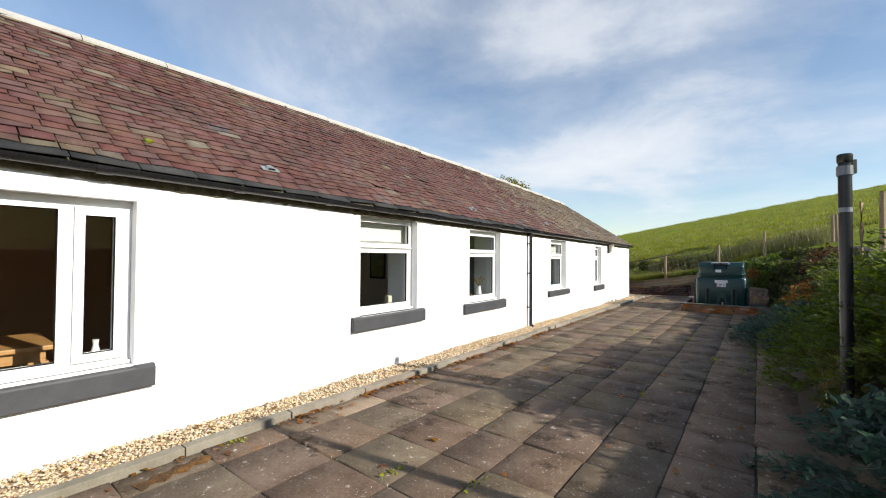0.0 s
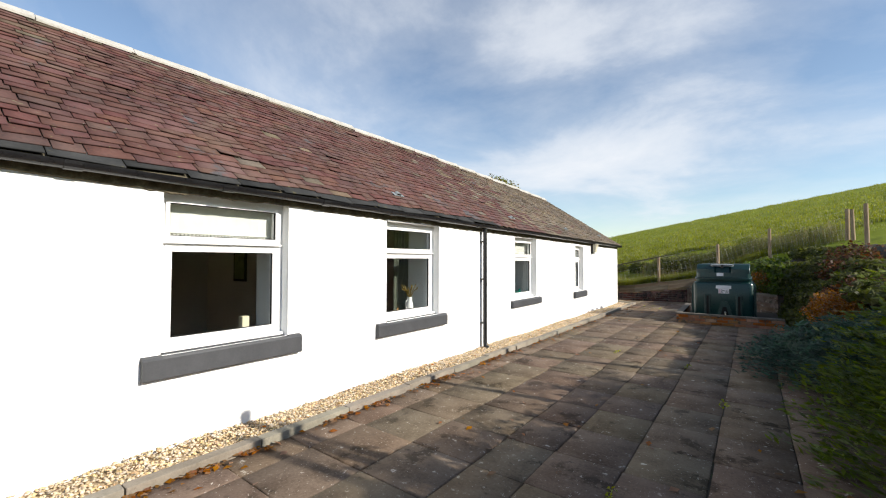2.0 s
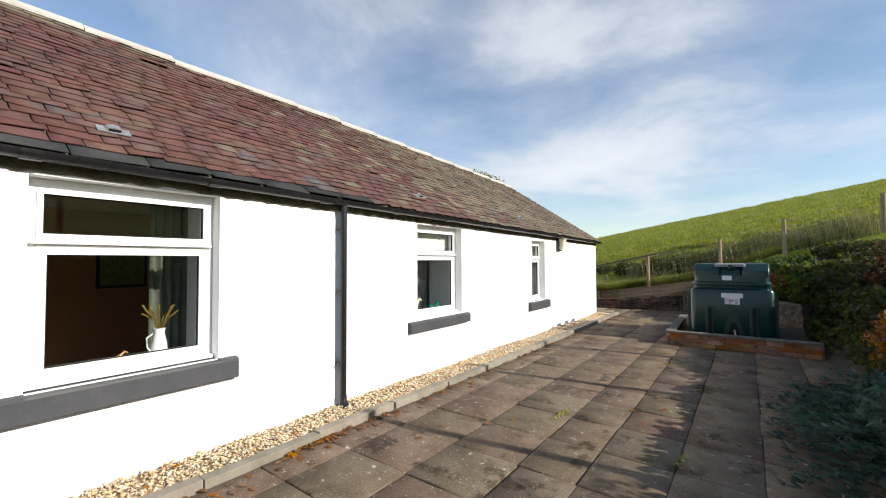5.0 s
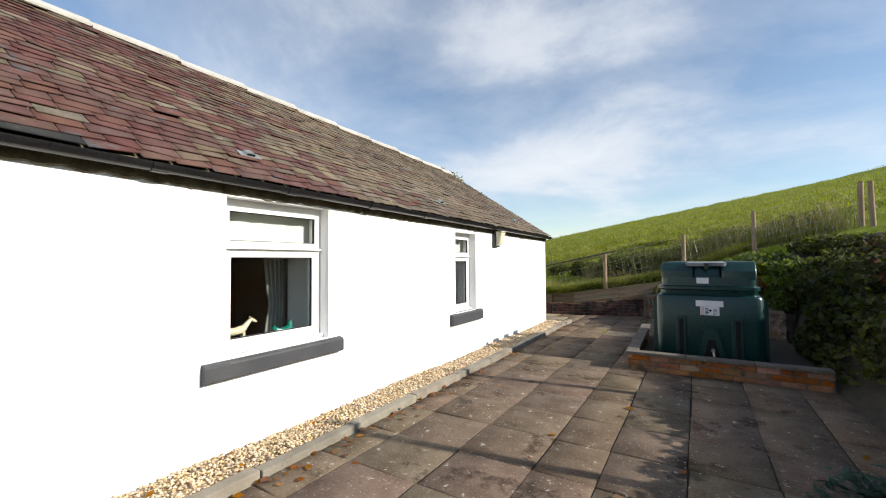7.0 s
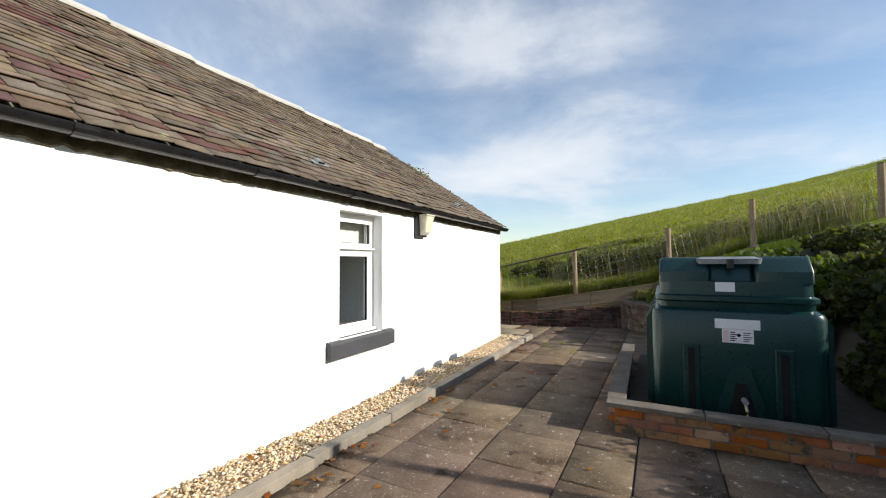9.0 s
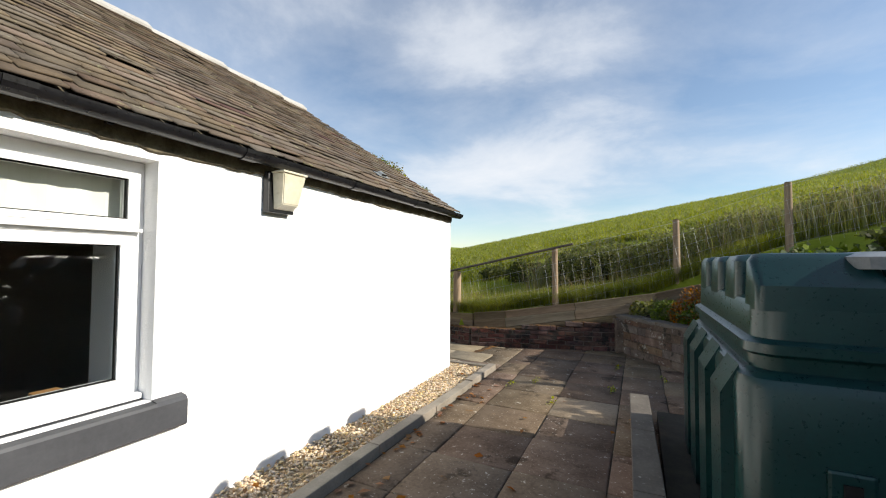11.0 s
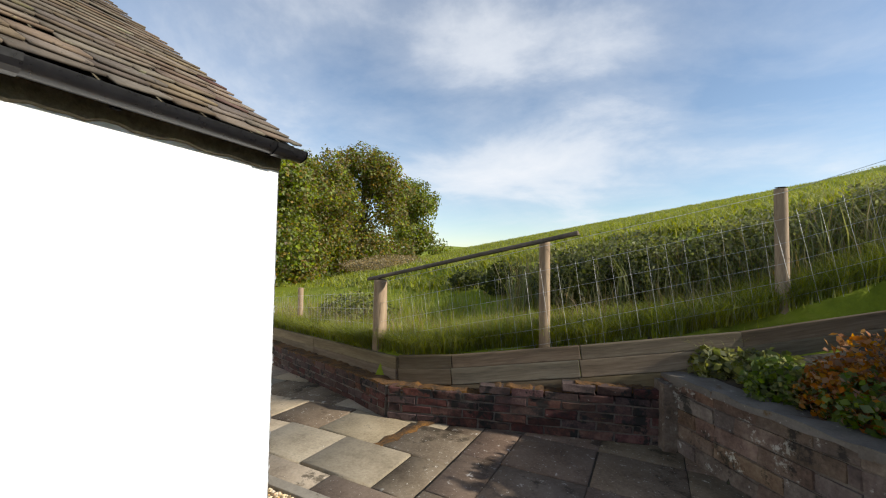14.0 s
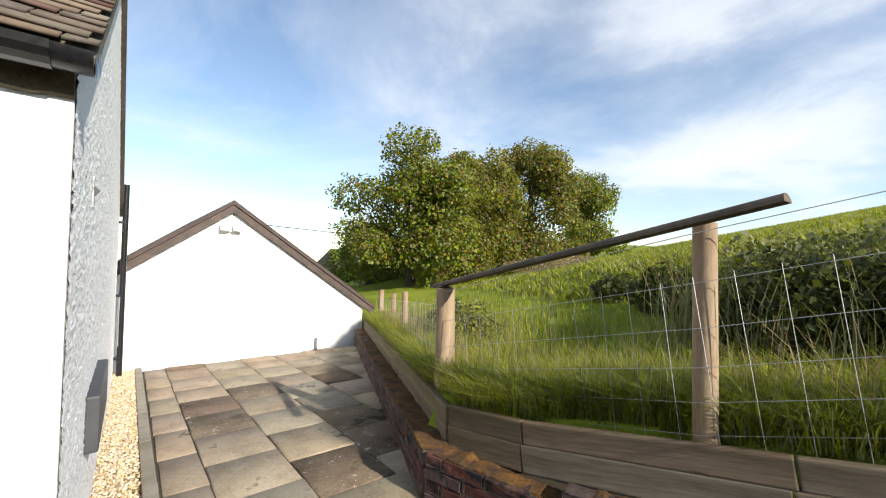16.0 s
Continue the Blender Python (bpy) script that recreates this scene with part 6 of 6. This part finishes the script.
# vase with dried flowers
ob = thing("jug", (IN_X, 6.74, on_sill(2)), "white enamel jug holding dried straw flowers", "jug")
part("body", spun([(0.055, 0.0), (0.062, 0.05), (0.05, 0.15), (0.035, 0.22), (0.042, 0.26), (0.036, 0.26), (0.03, 0.21)], 20), M_TRIM, ob, smooth=True)
part("handle", tubed([(0.0, -0.045, 0.22), (0.0, -0.085, 0.19), (0.0, -0.08, 0.12), (0.0, -0.055, 0.08)], 0.006, 6), M_TRIM, ob)
r = np.random.default_rng(80)
for k in range(14):
    a, t = r.uniform(0, 6.28), r.uniform(0.05, 0.14)
    part("stalk", tubed([(0, 0, 0.22), (t * 0.5 * math.cos(a), t * 0.5 * math.sin(a), 0.34), (t * math.cos(a), t * math.sin(a), r.uniform(0.36, 0.47))], 0.0045, 5, taper=[0.003, 0.004, 0.009]), M_STRAW, ob)


def animal(at, scale, label, mat, rz):
    """A small standing horse, one plain carved shape."""
    bm = bmesh.new()
    tube(bm, [(0, -0.10, 0.135), (0, -0.06, 0.14), (0, 0.0, 0.132), (0, 0.07, 0.142), (0, 0.10, 0.15)], 0.03, 10, taper=[0.022, 0.035, 0.031, 0.034, 0.02])
    tube(bm, [(0, 0.085, 0.15), (0, 0.125, 0.19), (0, 0.15, 0.215)], 0.02, 8, taper=[0.026, 0.018, 0.014])
    tube(bm, [(0, 0.14, 0.222), (0, 0.175, 0.205), (0, 0.20, 0.19)], 0.014, 8, taper=[0.015, 0.013, 0.008])
    for sx in (-0.018, 0.018):
        for yy in (-0.075, 0.075):
            tube(bm, [(sx, yy, 0.12), (sx, yy + 0.006, 0.06), (sx, yy, 0.0)], 0.008, 6, taper=[0.015, 0.008, 0.009])
        tube(bm, [(sx * 0.5, 0.145, 0.222), (sx * 0.6, 0.143, 0.245)], 0.004, 5, taper=[0.005, 0.001])
    tube(bm, [(0, -0.105, 0.145), (0, -0.13, 0.11), (0, -0.13, 0.06)], 0.007, 6, taper=[0.007, 0.01, 0.003])
    ob = new("figurine", finish(bm, "figurine", mat, True))
    ob.matrix_basis = pose(*at, 0, 0, rz) @ Matrix.Scale(scale, 4)
    return tagged(ob, label, "figurine")


animal((IN_X, 9.76, on_sill(3)), 1.05, "cream carved horse figurine on the window sill", M_WAX, 0)
animal((IN_X - 0.02, 6.45, on_sill(2)), 0.5, "small pale wooden horse figurine on the window sill", M_PINE, 10)
bm = bmesh.new()
tube(bm, [(0, -0.10, 0.11), (0, -0.05, 0.075), (0, 0.02, 0.07), (0, 0.06, 0.10), (0, 0.07, 0.15), (0, 0.075, 0.165)], 0.04, 10, taper=[0.006, 0.035, 0.048, 0.036, 0.02, 0.012])
tube(bm, [(0, 0.08, 0.155), (0, 0.105, 0.15)], 0.006, 6, taper=[0.009, 0.001])
tube(bm, [(0, -0.09, 0.10), (0, -0.12, 0.13), (0, -0.13, 0.115)], 0.006, 6, taper=[0.02, 0.018, 0.004])
tube(bm, [(0, 0.01, 0.0), (0, 0.01, 0.04)], 0.03, 10, taper=[0.035, 0.02])
ob = new("figurine", finish(bm, "figurine", M_TEAL, True))
ob.matrix_basis = pose(IN_X, 10.26, on_sill(3), 0, 0, 0)
tagged(ob, "teal glazed bird ornament on the window sill", "figurine")
# oil lamp
ob = thing("oil_lamp", (IN_X, 0.90, on_sill(0)), "small glass oil lamp with a brass base", "oil lamp")
part("base", spun([(0.035, 0.0), (0.036, 0.01), (0.018, 0.02), (0.03, 0.045), (0.018, 0.065)], 16), M_BRASS, ob, smooth=True)
part("chimney", spun([(0.017, 0.066), (0.03, 0.10), (0.018, 0.15), (0.024, 0.19)], 16), M_TRIM, ob, "clear glass chimney", smooth=True)
ob = thing("wooden_block", (IN_X, 13.36, on_sill(4)), "small varnished wooden box on the window sill", "box")
part("box_body", boxed(-0.04, 0.04, -0.05, 0.05, 0, 0.07, bevel=0.004), M_PINE, ob)
part("box_lid", boxed(-0.043, 0.043, -0.053, 0.053, 0.071, 0.085, bevel=0.003), M_PINE, ob)

# pine table and chair in the first room
tb = thing("table", (-5.35, 0.20, 0.0), "honey-coloured pine dining table", "table")
part("tabletop", boxed(-0.45, 0.45, -0.80, 0.55, 0.71, 0.75, bevel=0.008), M_PINE, tb)
part("apron", boxed(-0.40, 0.40, -0.74, 0.49, 0.61, 0.708), M_PINE, tb)
for sx in (-0.38, 0.38):
    for sy in (-0.72, 0.47):
        part("leg", boxed(sx - 0.04, sx + 0.04, sy - 0.04, sy + 0.04, 0, 0.61, bevel=0.006), M_PINE, tb)
ch = thing("dining_chair", (-4.72, 0.15, 0.0), "turned pine dining chair with a curved top rail", "chair")
part("seat", boxed(-0.2, 0.2, -0.21, 0.21, 0.42, 0.45, bevel=0.012), M_PINE, ch)
for sx in (-0.17, 0.17):
    for sy in (-0.17, 0.17):
        part("leg", tubed([(sx * 1.1, sy * 1.1, 0), (sx, sy, 0.42)], 0.018, 8), M_PINE, ch)
for k in range(5):
    part("spindle", tubed([(0.18, -0.16 + 0.08 * k, 0.45), (0.23, -0.17 + 0.085 * k, 0.80)], 0.010, 7), M_PINE, ch)
part("top_rail", tubed([(0.215, -0.22, 0.80), (0.245, 0, 0.83), (0.215, 0.22, 0.80)], 0.028, 8), M_PINE, ch)

# framed pictures and a sideboard in the dim rooms
M_PIC = material("faded_picture", ((0.10, 0.14, 0.05), (0.30, 0.34, 0.16)), rough=0.6, scale=14, fine=60, bump=0)
for x, y, z, w, h, face in ((-5.55, 5.2, 1.42, 0.20, 0.28, "y"), (-6.3, 5.2, 1.45, 0.18, 0.24, "y"), (-7.4, 7.3, 1.50, 0.28, 0.34, "x"), (-7.4, 3.9, 1.45, 0.3, 0.36, "x")):
    ob = thing("picture", (x, y, z), "small framed picture on the wall", "picture", "pictures on the room walls")
    if face == "y":
        fr, im = (-w, w, -0.024, -0.003, -h, h), (-w + 0.035, w - 0.035, -0.027, -0.0245, -h + 0.035, h - 0.035)
    else:
        fr, im = (0.003, 0.024, -w, w, -h, h), (0.0245, 0.027, -w + 0.035, w - 0.035, -h + 0.035, h - 0.035)
    part("frame", boxed(*fr, bevel=0.005), M_INK_AND_SHADE, ob)
    part("print", boxed(*im), M_PIC, ob)
mound("bush", [(-3.05, 20.75, 0.45, 0.28, 0.6), (-2.5, 20.9, 0.4, 0.3, 0.55)], 3000, 0.04, 1.5, M_BRAMBLE, "dark green bush tangled behind the netting", "shrub", 67)
r = np.random.default_rng(68)
px = r.uniform(-9.0, 0.2, 1500)
pts = np.stack([px, wall_line(px) + 0.3 + r.exponential(0.35, 1500)], 1)
grass_patch("dry_grass", pts, 0.42, 0.005, M_STRAW, "pale bent grass stalks along the boards", 69, lean=0.6)
mound("shrub", [(-1.25, 19.10, 0.26, 0.22, 0.22), (-0.85, 18.65, 0.30, 0.26, 0.30), (-0.35, 18.05, 0.30, 0.32, 0.34)], 5000, 0.034, 1.4, M_WEED, "yellow-green trailing plants over the block wall", "shrub", 71)
mound("heather", [(-1.05, 19.05, 0.30, 0.24, 0.19), (-0.65, 18.75, 0.28, 0.26, 0.22)], 4000, 0.028, 1.6, M_RUST, "rust-orange trailing shrub on the block wall", "shrub", 72)
r = np.random.default_rng(73)
px = r.uniform(-2.2, 0.4, 3500)
pts = np.stack([px, wall_line(px) + 0.16 + r.exponential(0.3, 3500)], 1)
grass_patch("grass", pts, 0.26, 0.007, M_GRASS, "long grass spilling over the sloping boards", 74)
mound("hedge", [(-2.3, 20.95, 0.8, 0.35, 0.66), (-1.2, 21.0, 0.9, 0.38, 0.62), (-3.2, 21.05, 0.5, 0.3, 0.60), (0.2, 21.2, 0.9, 0.4, 0.5)], 16000, 0.026, 1.5, M_WEED, "pale flowering weeds at the front of the hedge", "hedge", 75, shell=0.8)
mound("trailing_plant", [(-1.46, 19.15, 0.20, 0.20, 0.26), (-1.12, 18.76, 0.22, 0.22, 0.28), (-0.80, 18.38, 0.22, 0.24, 0.30), (-0.45, 17.98, 0.24, 0.26, 0.32), (-0.05, 17.50, 0.24, 0.28, 0.34), (0.30, 16.95, 0.2, 0.3, 0.34)], 5200, 0.040, 1.3, M_IVY, "green trailing plants hanging over the block wall", "plant", 76)
mound("trailing_plant", [(-1.22, 18.92, 0.20, 0.18, 0.32), (-0.92, 18.55, 0.22, 0.22, 0.34), (-0.55, 18.10, 0.2, 0.22, 0.36)], 2600, 0.026, 1.5, M_RUST, "rust-orange cushion plant on the block wall", "plant", 77)
r = np.random.default_rng(78)
spots_y = r.uniform(0.2, 9.0, 16)
ly = np.concatenate([y0 + r.normal(0, 0.10, 24) for y0 in spots_y])
n = len(ly)
v, f = leaves(np.stack([KX1 + 0.015 + np.abs(r.normal(0, 0.045, n)), ly, np.full(n, 0.014)], 1), np.tile([0, 0, 3.0], (n, 1)), 0.036, 1.4, r, 0.7)
tagged(new("fallen_leaves", mesh_of("fallen_leaves", v, f, M_DEAD)), "drifts of orange leaves against the kerb", "leaves", kind="stuff")
